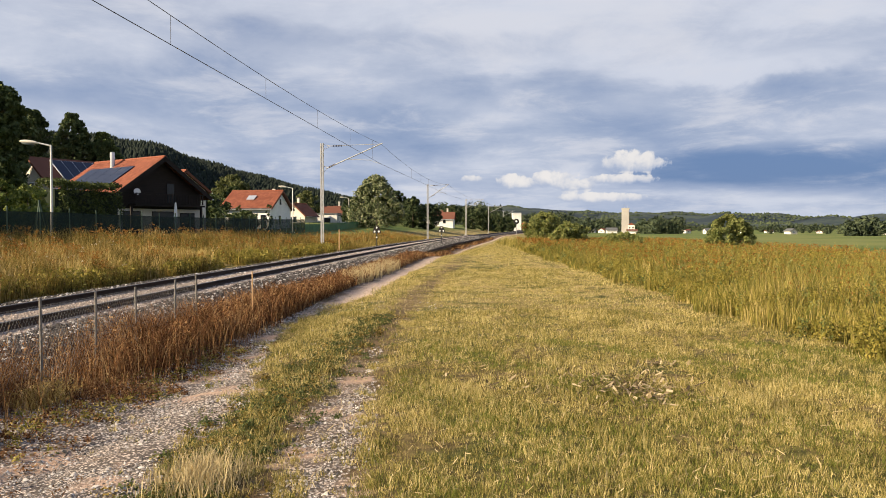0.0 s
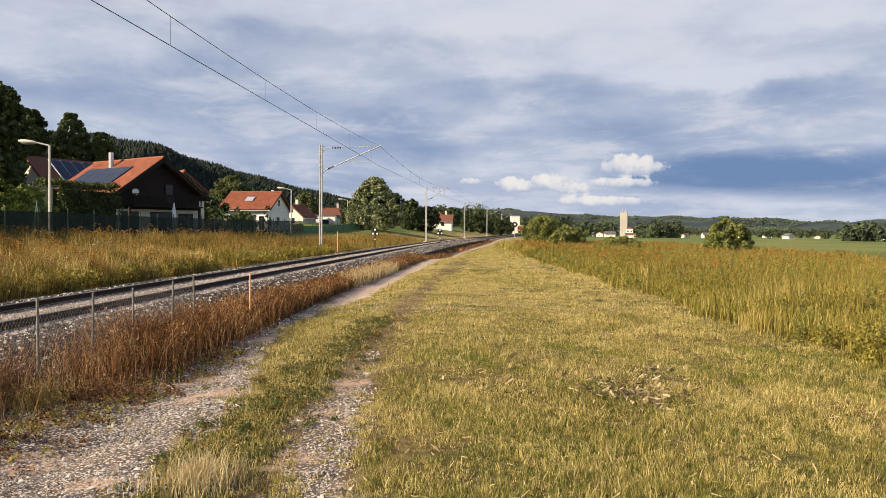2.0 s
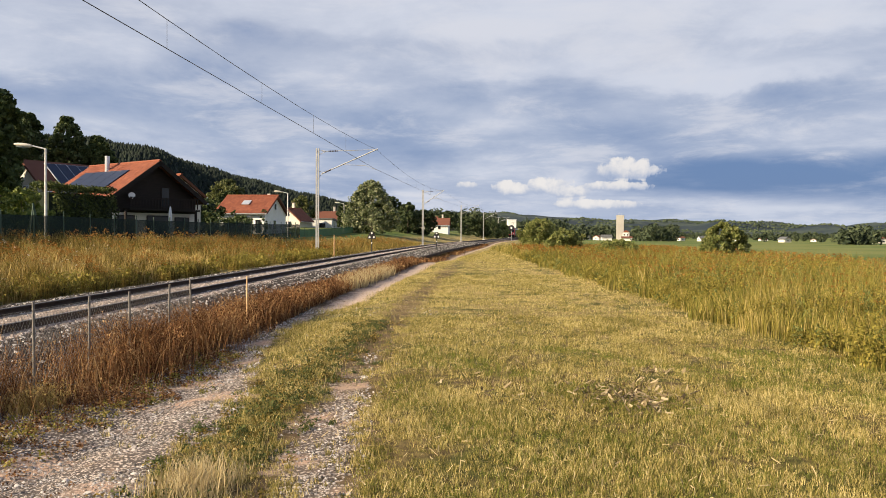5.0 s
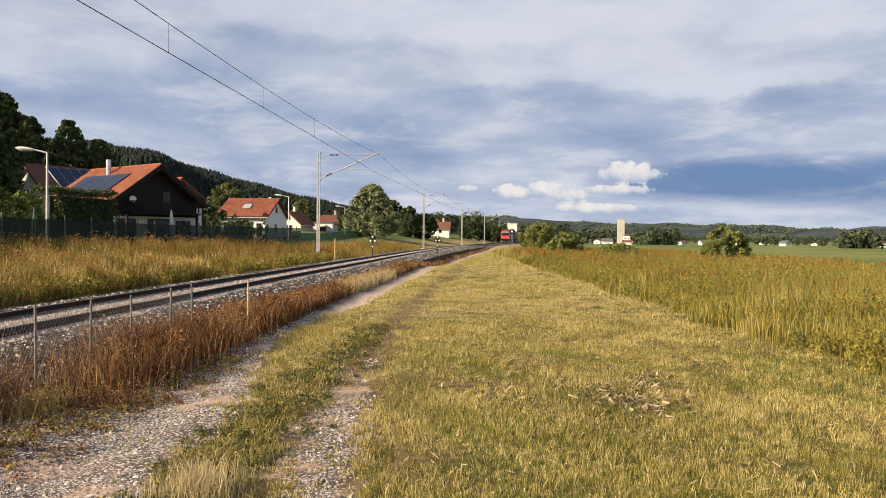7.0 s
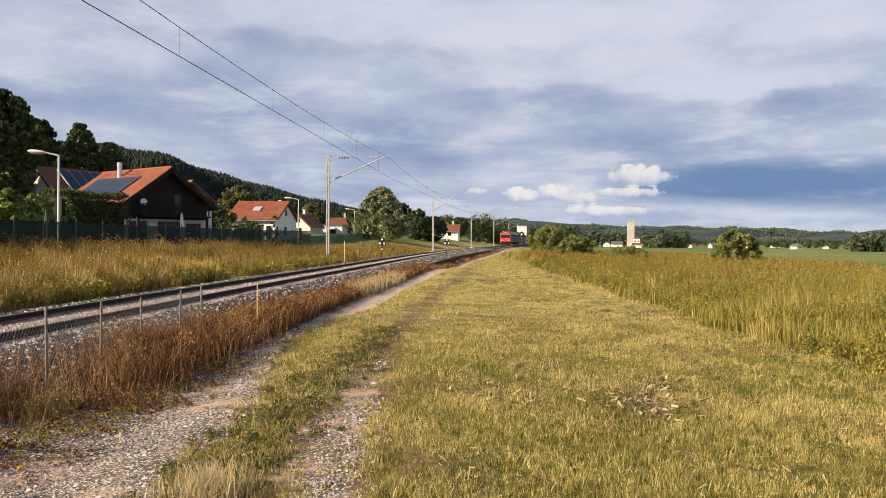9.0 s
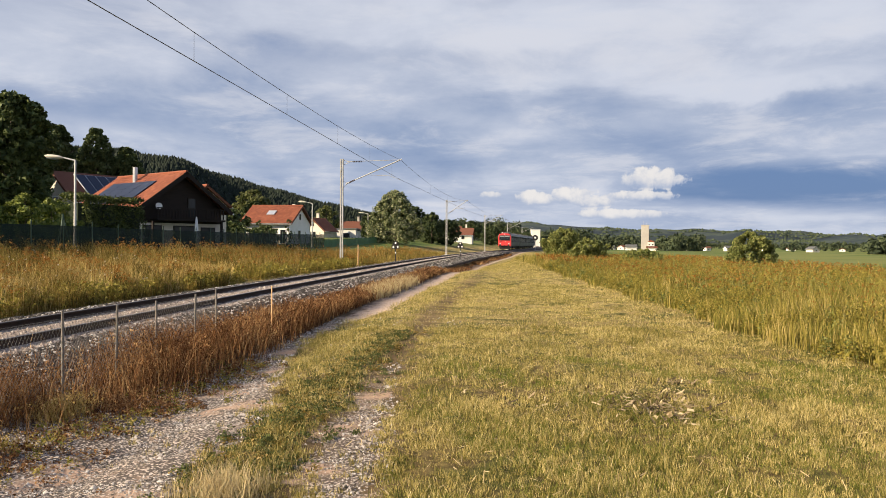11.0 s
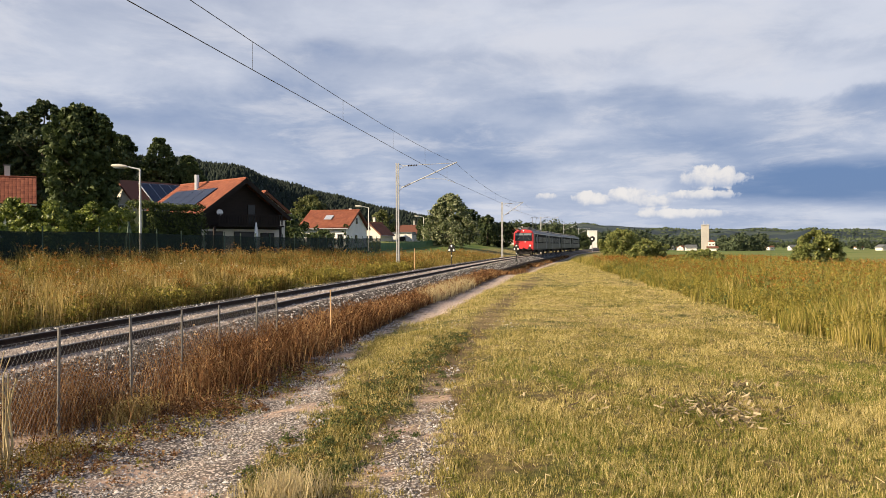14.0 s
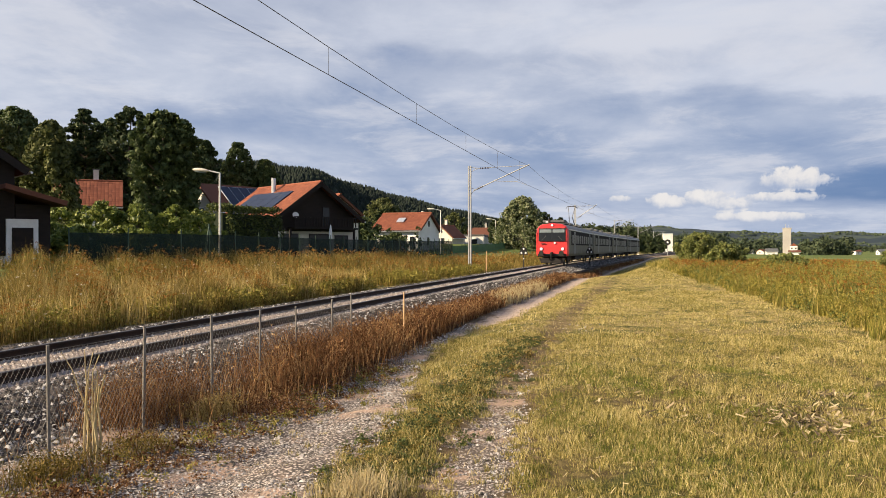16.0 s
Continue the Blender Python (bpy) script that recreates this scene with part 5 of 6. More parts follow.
    for i, (x, y, h, w) in enumerate(((-32.2, 44.5, 3.5, 3.6), (-29.8, 45.2, 3.8, 3.4), (-27.8, 46.0, 3.6, 3.2), (-26.0, 47.5, 3.7, 3.0), (-25.3, 49.2, 3.5, 2.8), (-28.6, 41.6, 2.3, 3.2), (-26.4, 42.6, 2.2, 3.0), (-30.6, 41.0, 2.6, 3.0))):
        tree("laurel_bush", x, y, h, w, "dense green laurel bush behind the garden fence", "laurel", "round", 90 + i, 90, 60, 0.11, 0.02, "laurels behind the fence", "bush")


planting()


# ---- distance ----
def elevation_left(az):
    """Skyline of the wooded hill, as a slope, by degrees to the left."""
    return np.interp(az, [-14, -8, -4, 1.5, 6.5, 11.3, 15, 18.7, 22.6, 30, 40, 60], [0.0, 0.008, 0.022, 0.030, 0.042, 0.058, 0.079, 0.097, 0.110, 0.122, 0.13, 0.14])


def hills():
    rng = np.random.default_rng(77)
    az = np.radians(np.linspace(62, -14, 120))
    share = np.linspace(0, 1.25, 26)
    reach = np.interp(np.degrees(az), [-14, 5, 20, 62], [1500, 900, 560, 420])
    tall = np.maximum(elevation_left(np.degrees(az)) * reach - 8.0, -4)
    bump = 1 + 0.03 * np.sin(az * 40) + 0.02 * np.sin(az * 97)
    r = reach[:, None] * (0.52 + 0.48 * share[None])
    z = -2 + (tall * bump + 3.7)[:, None] * ease(share, 0, 1.0)[None] * (1 - 0.4 * ease(share, 1.0, 1.25))[None]
    v = np.stack([-np.sin(az)[:, None] * r, np.cos(az)[:, None] * r, z], -1)
    index = np.arange(v.shape[0] * v.shape[1]).reshape(v.shape[:2])
    f = np.stack([index[:-1, :-1], index[:-1, 1:], index[1:, 1:], index[1:, :-1]], -1).reshape(-1, 4)
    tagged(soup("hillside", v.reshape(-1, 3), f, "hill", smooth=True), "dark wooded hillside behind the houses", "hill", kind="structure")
    # conifers on it
    n = 19000
    i = 118 * rng.random(n)
    s = rng.uniform(0.25, 1.02, n) ** 0.8
    k = np.floor(i).astype(int)
    w = (i - k)[:, None]
    j = np.clip(s / 1.25 * 25, 0, 24.99)
    jj = np.floor(j).astype(int)
    e = (j - jj)[:, None]
    p = (v[k, jj] * (1 - w) + v[k + 1, jj] * w) * (1 - e) + (v[k, jj + 1] * (1 - w) + v[k + 1, jj + 1] * w) * e
    h = rng.uniform(2.8, 5.2, n) * np.interp(np.hypot(p[:, 0], p[:, 1]), [300, 1500], [0.9, 1.6])
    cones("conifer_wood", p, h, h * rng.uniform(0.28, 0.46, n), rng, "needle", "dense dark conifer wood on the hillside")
    # far ridge, the blue of the distant air put into its colour
    for base, az0, az1, elev, mat, seed in ((2300, 10, -60, 0.9, "hazed_hill", 1.0), (3900, 6, -62, 1.0, "hazed_hill", 2.3)):
        az = np.radians(np.linspace(az0, az1, 150))
        d = np.degrees(az)
        top = base * (elev * np.interp(d, [-60, -29, -26.6, -23.3, -20, -16, -12.5, -8.6, -4.6, 10], [0.012, 0.0130, 0.0112, 0.0132, 0.0160, 0.0172, 0.0172, 0.0200, 0.0256, 0.028]) + 0.0007 * np.sin(d * 0.9 + seed) + 0.0004 * np.sin(d * 2.7 + seed * 3))
        share = np.linspace(0, 1.3, 14)
        r = base * (0.72 + 0.28 * share)[None] * np.ones((150, 1))
        z = -6 + (top + 7.7)[:, None] * ease(share, 0, 1)[None] + 8 * np.sin(az * 60)[:, None] * np.sin(share * 7)[None]
        v = np.stack([-np.sin(az)[:, None] * r, np.cos(az)[:, None] * r, z], -1)
        index = np.arange(v.shape[0] * v.shape[1]).reshape(v.shape[:2])
        f = np.stack([index[:-1, :-1], index[:-1, 1:], index[1:, 1:], index[1:, :-1]], -1).reshape(-1, 4)
        if seed == 1.0:
            i, j = rng.integers(0, 149, 6500), rng.integers(3, 12, 6500)
            mix = rng.random((6500, 1))
            p = (v[i, j] * (1 - mix) + v[i + 1, j] * mix) * rng.uniform(0.985, 1.015, (6500, 1))
            keep = np.sin(i * 0.31) + np.sin(i * 0.083 + j) > -0.5
            h = rng.uniform(2.5, 6, keep.sum())
            cones("ridge_wood", p[keep], h, h * rng.uniform(0.6, 1.3, len(h)), rng, "far_wood", "patchy woods on the far hills")
        tagged(soup("far_ridge", v.reshape(-1, 3), f, mat, smooth=True), "low hills on the horizon, blue haze in their colour", "hill", kind="structure")


def cones(name, p, h, r, rng, material, label):
    n, k = len(p), 5
    a = np.linspace(0, 6.283, k, endpoint=False)[None] + rng.uniform(0, 1, (n, 1))
    wob = rng.uniform(0.75, 1.2, (n, k))
    low = np.stack([p[:, :1] + np.cos(a) * r[:, None] * wob, p[:, 1:2] + np.sin(a) * r[:, None] * wob, p[:, 2:3] + h[:, None] * rng.uniform(0.05, 0.2, (n, k))], -1)
    mid = np.stack([p[:, :1] + np.cos(a + 0.4) * r[:, None] * 0.62 * wob, p[:, 1:2] + np.sin(a + 0.4) * r[:, None] * 0.62 * wob, p[:, 2:3] + h[:, None] * rng.uniform(0.42, 0.6, (n, k))], -1)
    tip = (p + np.stack([0 * h, 0 * h, h], -1))[:, None]
    v = np.concatenate([low, mid, tip], 1).reshape(-1, 3)
    base = np.arange(n)[:, None] * (2 * k + 1)
    f = []
    for i in range(k):
        j = (i + 1) % k
        f += [base + [i, j, k + j], base + [i, k + j, k + i], base + [k + i, k + j, 2 * k]]
    return tagged(soup(name, v, np.concatenate(f), material), label, "wood", kind="stuff")


def copses():
    """Tree belts and copses on the plain."""
    rng = np.random.default_rng(5)
    centres, radii = [], []

    def belt(az0, az1, r0, r1, n, low, high):
        az, r = np.radians(rng.uniform(az0, az1, n)), rng.uniform(r0, r1, n)
        x, y = np.sin(az) * r, np.cos(az) * r
        h = rng.uniform(low, high, n)
        z = ground_z(x, y)
        for lift in (0.30, 0.62, 0.85):
            centres.append(np.stack([x + rng.normal(0, 0.12, n) * h, y, z + h * lift], -1))
            radii.append(h * (0.42 if lift < 0.7 else 0.26))

    belt(13.8, 16.4, 430, 520, 55, 5, 9.5)
    belt(9.5, 12.0, 520, 640, 40, 6, 10)
    belt(6.0, 46.0, 700, 1500, 560, 3.5, 8)
    belt(18.0, 46.0, 560, 900, 70, 3, 6)
    belt(26.6, 28.6, 300, 340, 16, 4, 6.5)
    belt(3.0, 9.0, 480, 700, 80, 8, 13)
    belt(-4.0, 4.0, 420, 560, 60, 9, 13)
    belt(22.0, 44.0, 500, 560, 22, 3, 6)
    v, f = leaf_cloud(rng, np.concatenate(centres), np.concatenate(radii), 46, 0.8, 0.9)
    tagged(soup("copse", v, f, "far_wood"), "leafy copses and tree belts across the plain", "trees", kind="stuff")


def far_buildings():
    z = -2.2
    x, y = 113.0, 500.0
    silo = thing("silo", pose(x, y, z, 0, 0, -14), "tall beige concrete grain silo with white hall", "silo")
    part("tower", block(0, 0, 7.5, 4.6, 5.2, 16, bevel=0.15), "silo", silo)
    part("parapet", block(0, 0, 15.6, 4.9, 5.5, 0.5), "silo", silo)
    part("mast", rod(bmesh.new(), (-0.8, 0, 15.8), (-0.8, 0, 18.0), 0.12), "galvanised", silo)
    part("mast", rod(bmesh.new(), (1.0, 0, 15.8), (1.0, 0, 17.3), 0.12), "galvanised", silo)
    part("hall", block(3.6, -1.5, 2.2, 4.0, 5.0, 6.4), "render_white", silo)
    part("hall_roof", prism(bmesh.new(), [(1.4, 5.3), (5.8, 5.3), (3.6, 6.8)], -4.2, 1.2), "tile", silo)
    for zz in (1.5, 3.8):
        for xx in (2.6, 4.6):
            part("window", block(xx, -4.02, zz, 0.9, 0.1, 1.0), "pane", silo)
    ob = thing("white_block", pose(35.5, 390, z), "tall plain white building by the railway", "building")
    part("wall", block(0, 0, 5.0, 4.2, 5, 11.4), "render_white", ob)
    part("roof", block(0, 0, 10.8, 4.4, 5.2, 0.3), "alu", ob)
    part("door", block(0.8, -2.55, 1.4, 1.8, 0.1, 2.6), "steel_dark", ob)
    rng = np.random.default_rng(9)
    spots = [(8.9, 520), (9.9, 540), (10.5, 560), (11.2, 500), (11.8, 480), (13.2, 470), (15.6, 520), (16.8, 560), (18.2, 520), (19.4, 640), (20.5, 560), (22.0, 640), (23.3, 470), (25.0, 600), (27.2, 560), (28.8, 420), (31, 520), (34, 560)]
    for i, (az, r) in enumerate(spots):
        px, py = math.sin(radians(az)) * r, math.cos(radians(az)) * r
        w, l, e = rng.uniform(3.0, 4.6), rng.uniform(3.5, 6.5), rng.uniform(1.3, 2.0)
        house("farm_building", pose(px, py, float(ground_z(px, py)) - 0.1, 0, 0, float(rng.uniform(-90, 90))), w, l, e, e + rng.uniform(0.7, 1.4), "small white building far across the plain",
              "render_white" if i % 3 else "render_cream", "tile_old" if i % 2 else "train_roof", 0.4, windows=[("front", 0, 1.1, 0.9, 0.8), ("right", 0, 1.1, 1.0, 0.8)], chimney=False, tiles=False)


hills()
copses()
far_buildings()


# ---- grass ----
def grasses():
    rng = np.random.default_rng(21)

    def spread(n, x0, x1, y0, y1, power=1.0):
        return rng.uniform(x0, x1, n), y0 + (y1 - y0) * rng.random(n) ** power

    def patchy(x, y, f, seed):
        return 0.5 + 0.25 * np.sin(x * f + seed) * np.cos(y * f * 0.8 - seed) + 0.25 * np.sin(x * f * 2.3 + y * f * 1.7 + 2 * seed)

    # mown strip between the wheel tracks and the tall verge, in small tussocks
    xs, ys, hs = [], [], []
    for n, y0, y1, per, wide in ((21000, 3.6, 9.0, 17, 0.020), (18000, 9.0, 17.0, 13, 0.028), (12000, 17.0, 34.0, 9, 0.08), (9000, 34.0, 85.0, 8, 0.16)):
        x, y = spread(n, -3.6, 6.4, y0, y1)
        x = x + np.interp(y, [0, 30, 90], [0, 0.7, 4.0]) * (x < 3)
        u = x - track_x(y)
        ragged = 0.10 * np.sin(y * 3 + x) + 0.09 * np.sin(y * 7.7 - 2 * x) + rng.normal(0, 0.06, n)
        bare1 = ((gravel_in(u, y) + ragged > 0) | (u < 4.2)) & (rng.random(n) < 0.985)
        bare2 = (rut_in(u, y) + ragged > np.interp(y, [8, 11], [0.03, -0.10])) & (rng.random(n) < np.interp(y, [8, 13, 30], [0.94, 0.92, 0.8])) & (patchy(u * 2, y, 1.6, 3.0) < np.interp(y, [8, 11], [0.72, 0.9]))
        keep = ~bare1 & ~bare2
        x, y, u = x[keep], y[keep], u[keep]
        tall = rng.uniform(0.024, 0.075, len(x)) * (0.6 + 0.8 * patchy(x, y, 2.1, 1.0)) * np.where(u < 6.3, 1.1, 1.0) * np.where(rng.random(len(x)) < 0.06, 1.8, 1.0)
        xs.append(np.repeat(x, per) + rng.normal(0, wide, len(x) * per))
        ys.append(np.repeat(y, per) + rng.normal(0, wide, len(x) * per))
        hs.append(np.repeat(tall, per) * rng.uniform(0.6, 1.25, len(x) * per))
    x, y, h = np.concatenate(xs), np.concatenate(ys), np.concatenate(hs)
    far = np.interp(y, [4, 12, 30, 85], [1, 1.3, 2.4, 5.0])
    tufts("mown_grass", x, y, h * np.interp(y, [4, 30, 85], [1.0, 1.15, 1.5]), 0.0052 * far, 0.5, rng, "mown", "short mown grass, straw-yellow with green patches")
    # fresh green regrowth close by
    gx, gy = spread(9500, -0.6, 6.6, 3.6, 12.5, 1.3)
    keep = (patchy(gx, gy, 1.1, 6.0) + 0.22 * (1 - ease(gy, 5.0, 8.5)) + 0.25 * patchy(gx, gy, 4.0, 2.0) > 0.64) & (gx - track_x(gy) > 7.15)
    gx, gy = np.repeat(gx[keep], 12), np.repeat(gy[keep], 12)
    gx, gy = gx + rng.normal(0, 0.035, len(gx)), gy + rng.normal(0, 0.035, len(gx))
    tufts("green_grass", gx, gy, rng.uniform(0.03, 0.085, len(gx)), 0.005 * np.interp(gy, [4, 12], [1, 1.5]), 0.6, rng, "lush", "patches of fresh green grass in the mown strip")
    # dry and green creeping growth between the wheel tracks
    cy = rng.uniform(4.2, 16.0, 620)
    cx = track_x(cy) + rng.normal(6.05, 0.22, 620)
    c = np.stack([cx, cy, ground_z(cx, cy) + 0.02], -1)
    for lot, mat, label in ((slice(0, 190), "meadow", "brown withered weeds between the wheel tracks"), (slice(190, 620), "hedge", "dark green low weeds between the wheel tracks")):
        v, f = leaf_cloud(rng, c[lot], rng.uniform(0.05, 0.15, len(c[lot])), 45, 0.014, 0.45)
        tagged(soup("low_weeds", v, f, mat), label, "weeds", kind="stuff")
    # cut straw lying loose
    x, y = spread(3500, -1.5, 6.0, 4.0, 22.0, 1.4)
    heap = np.concatenate([rng.normal(0, 1, (420, 2)) * [0.34, 0.42] + [2.1, 8.7], rng.normal(0, 1, (60, 2)) * [0.22, 0.12] + [2.75, 10.2], rng.normal(0, 1, (50, 2)) * [0.5, 0.4] + [0.9, 8.9]])
    loose = len(x)
    x, y = np.concatenate([x, heap[:, 0]]), np.concatenate([y, heap[:, 1]])
    n = len(x)
    piled = np.arange(n) >= loose
    a, l = rng.uniform(0, 6.283, n), np.where(piled, rng.uniform(0.015, 0.06, n), rng.uniform(0.015, 0.045, n))
    z = ground_z(x, y) + np.where(piled, rng.uniform(0.012, 0.06, n), rng.uniform(0.02, 0.05, n))
    d = np.stack([np.cos(a) * l, np.sin(a) * l, np.where(piled, rng.normal(0, 0.02, n), rng.normal(0, 0.015, n))], -1)
    w = np.stack([-np.sin(a), np.cos(a), rng.normal(0, 0.5, n)], -1) * np.where(piled, rng.uniform(0.004, 0.012, n), 0.003)[:, None]
    p = np.stack([x, y, z], -1)
    v = np.stack([p - d - w, p - d + w, p + d + w, p + d - w], 1).reshape(-1, 3)
    cut = 4 * loose
    tagged(soup("cut_straw", v[:cut], np.arange(cut).reshape(-1, 4), "straw"), "loose pale cut straw on the mown grass", "straw", kind="stuff")
    tagged(soup("dry_clippings", v[cut:], np.arange(len(v) - cut).reshape(-1, 4), "chip"), "small scattered heap of dry pale leaf clippings", "clippings", kind="stuff")
    # tufts left standing between the wheel tracks
    x, y = spread(5200, -2.3, -1.2, 4.2, 11.0, 1.3)
    clump = np.sin(y * 2.1) + np.sin(y * 5.3 + x * 4) > 0.25
    x, y = x[clump], y[clump]
    x, y = x[(x - track_x(y) > 5.9) & (x - track_x(y) < 6.35)], y[(x - track_x(y) > 5.9) & (x - track_x(y) < 6.35)]
    blades("tuft", x, y, rng.uniform(0.06, 0.14, len(x)), 0.005, 0.7, rng, "mown", "pale grass tufts between the wheel tracks")
    x, y = rng.normal(-1.68, 0.13, 900), rng.normal(5.5, 0.2, 900)
    blades("tuft", x, y, rng.uniform(0.10, 0.22, 900), 0.006, 0.6, rng, "straw", "pale bent grass tuft beside the gravel")
    # tall verge beyond the mown strip
    xs, ys = [], []
    for n, x0, x1, y0, y1 in ((38000, 5.5, 10.5, 5, 22), (34000, 5.6, 16.0, 18, 45), (26000, 5.8, 24.0, 40, 90), (9000, 10, 24, 10, 40)):
        x, y = spread(n, x0, x1, y0, y1, 0.9)
        x = x + 0.25 * np.sin(y * 0.7) + 0.15 * np.sin(y * 2.2)
        keep = x < 8 + y * 0.75
        xs.append(x[keep])
        ys.append(y[keep])
    x, y = np.concatenate(xs), np.concatenate(ys)
    edge = ease(x - 0.25 * np.sin(y * 0.7), 5.3, 7.4)
    h = (0.42 + 0.45 * edge) * rng.uniform(0.45, 1.15, len(x)) * (0.55 + 0.75 * patchy(x, y, 0.8, 3.0))
    blades("tall_grass", x, y, h, 0.009 * np.interp(y, [5, 20, 60], [1, 1.8, 4.2]), 0.28, rng, "verge", "tall yellow-green wild grass along the mown strip")
    # rust-coloured seed stalks over the verge
    sx, sy = spread(26000, 6.4, 20.0, 7, 70, 0.9)
    keep = (sx < 7.5 + sy * 0.7) & (patchy(sx, sy, 0.6, 8.0) > 0.34)
    sx, sy = sx[keep], sy[keep]
    blades("seed_stalks", sx, sy, rng.uniform(0.55, 0.95, len(sx)), 0.008 * np.interp(sy, [5, 20, 60], [1, 1.8, 3.8]), 0.25, rng, "meadow", "rust-brown seed stalks above the wild grass")
    heads = rng.choice(len(sx), min(8000, len(sx)), replace=False)
    c = np.stack([sx[heads], sy[heads], ground_z(sx[heads], sy[heads]) + rng.uniform(0.55, 0.9, len(heads))], -1)
    v, f = leaf_cloud(rng, c, np.full(len(c), 0.06), 7, 0.016 * np.repeat(np.interp(sy[heads], [7, 25, 70], [0.8, 1.5, 2.6]), 7), 0.4)
    tagged(soup("seed_heads", v, f, "rust"), "rust-brown seed heads above the verge", "grass", kind="stuff")
    # leafy stems in the verge: clusters of leaves up each stem
    x, y = spread(11500, 5.5, 16.0, 5.5, 55, 1.3)
    keep = (patchy(x, y, 0.9, 5.0) > 0.42) & (x < 8 + y * 0.75)
    x, y = x[keep], y[keep]
    rise = (0.40 + 0.50 * ease(x, 5.3, 7.2)) * (0.50 + 0.62 * patchy(x, y, 1.1, 5.0)) * rng.uniform(0.75, 1.15, len(x))
    lean = rng.normal(0, 0.10, (2, len(x)))
    young = rng.random(len(x)) < 0.80
    for lot, mat, label in ((young, "weed", "yellow-green leafy weeds in the tall grass"), (~young, "leaf_bush", "darker green leafy weeds in the tall grass")):
        c, r, size = [], [], []
        for step in (0.30, 0.5, 0.7, 0.86, 1.0):
            c.append(np.stack([x + lean[0] * step, y + lean[1] * step, ground_z(x, y) + rise * step], -1)[lot])
            r.append((0.15 - 0.09 * step) * np.ones(lot.sum()) * np.interp(y[lot], [6, 40], [1, 1.6]))
            size.append(0.023 * (1.25 - 0.45 * step) * np.interp(y[lot], [6, 20, 55], [1.0, 1.25, 2.1]))
        v, f = leaf_cloud(rng, np.concatenate(c), np.concatenate(r), 10, np.repeat(np.concatenate(size), 10), 0.8)
        tagged(soup("leafy_weeds", v, f, mat), label, "weeds", kind="stuff")
    c = np.array([(6.3, 11.2, 0.2), (6.6, 10.8, 0.25), (6.5, 11.5, 0.3), (6.9, 9.4, 0.2), (7.1, 9.2, 0.25)])
    v, f = leaf_cloud(rng, c, np.full(5, 0.28), 90, 0.05)
    tagged(soup("leafy_weeds", v, f, "laurel"), "broad green leaves at the mown edge", "weeds", kind="stuff")
    # orange meadow between the railway and the gardens
    xs, ys = [], []
    for n, u0, u1, y0, y1 in ((62000, -8.5, -3.0, 9, 32), (40000, -13.5, -3.2, 25, 70), (15000, -10.0, -3.2, 66, 120), (22000, -24.0, -8.0, 14, 45)):
        y = rng.uniform(y0, y1, n)
        xs.append(track_x(y) + rng.uniform(u0, u1, n))
        ys.append(y)
    x, y = np.concatenate(xs), np.concatenate(ys)
    u = x - track_x(y)
    thick = patchy(x, y, 1.3, 2.0)
    keep = rng.random(len(x)) < 0.12 + 1.15 * thick
    x, y, u, thick = x[keep], y[keep], u[keep], thick[keep]
    h = rng.uniform(0.35, 1.05, len(x)) * (0.38 + 1.0 * thick) * (0.65 + 0.35 * ease(-u, 3, 5)) * np.interp(y, [10, 60, 110], [1.0, 0.95, 0.8])
    blades("meadow_grass", x, y, h, 0.008 * np.interp(y, [9, 30, 90], [1.1, 1.9, 3.8]), 0.35, rng, "meadow", "tall orange-yellow meadow grass beside the railway")
    kx, ky = [], []
    for i in range(125):
        cy = 9.5 + 26 * rng.random() ** 1.3
        cx = float(track_x(cy)) - rng.uniform(3.4, 7.0)
        kx.append(rng.normal(cx, 0.20, 70))
        ky.append(rng.normal(cy, 0.28, 70))
    kx, ky = np.concatenate(kx), np.concatenate(ky)
    blades("tall_stalks", kx, ky, rng.uniform(0.6, 1.1, len(kx)), 0.009 * np.interp(ky, [9, 40], [1.0, 2.2]), 0.22, rng, "reed", "clumps of tall pale stalks in the meadow")
    # rusty seed heads on the tallest growth
    tops = np.flatnonzero((h > 0.55) & (patchy(x, y, 0.5, 3.0) > 0.35))
    tops = rng.choice(tops, min(3600, len(tops)), replace=False)
    c = np.stack([x[tops], y[tops], ground_z(x[tops], y[tops]) + h[tops] * 0.93], -1)
    v, f = leaf_cloud(rng, c, np.full(len(c), 0.07), 7, 0.018 * np.repeat(np.interp(y[tops], [9, 30, 90], [1.0, 1.6, 2.8]), 7), 0.4)
    tagged(soup("seed_heads", v, f, "rust"), "rust-brown seed heads over the meadow grass", "grass", kind="stuff")
    pick = rng.choice(len(x), 420, replace=False)
    c = np.stack([x[pick], y[pick], ground_z(x[pick], y[pick]) + h[pick] * 0.9], -1)
    v, f = leaf_cloud(rng, c, np.full(len(c), 0.05), 6, 0.017, 0.3)
    tagged(soup("meadow_flowers", v, f, "flower"), "pale flower heads in the meadow", "flowers", kind="stuff")
    c = np.stack([x, y, ground_z(x, y) + h * 0.45], -1)[rng.choice(len(x), 6500, replace=False)]
    v, f = leaf_cloud(rng, c, np.full(len(c), 0.20), 13, 0.04, 1.4)
    tagged(soup("leafy_weeds", v, f, "weed"), "leafy weeds low in the meadow", "weeds", kind="stuff")
    # dark leafy growth at the meadow's foot
    y = 9 + 50 * rng.random(3200) ** 1.2
    x = track_x(y) - rng.uniform(3.1, 5.2, 3200)
    keep = patchy(x, y, 0.9, 7.0) > 0.48
    x, y = x[keep], y[keep]
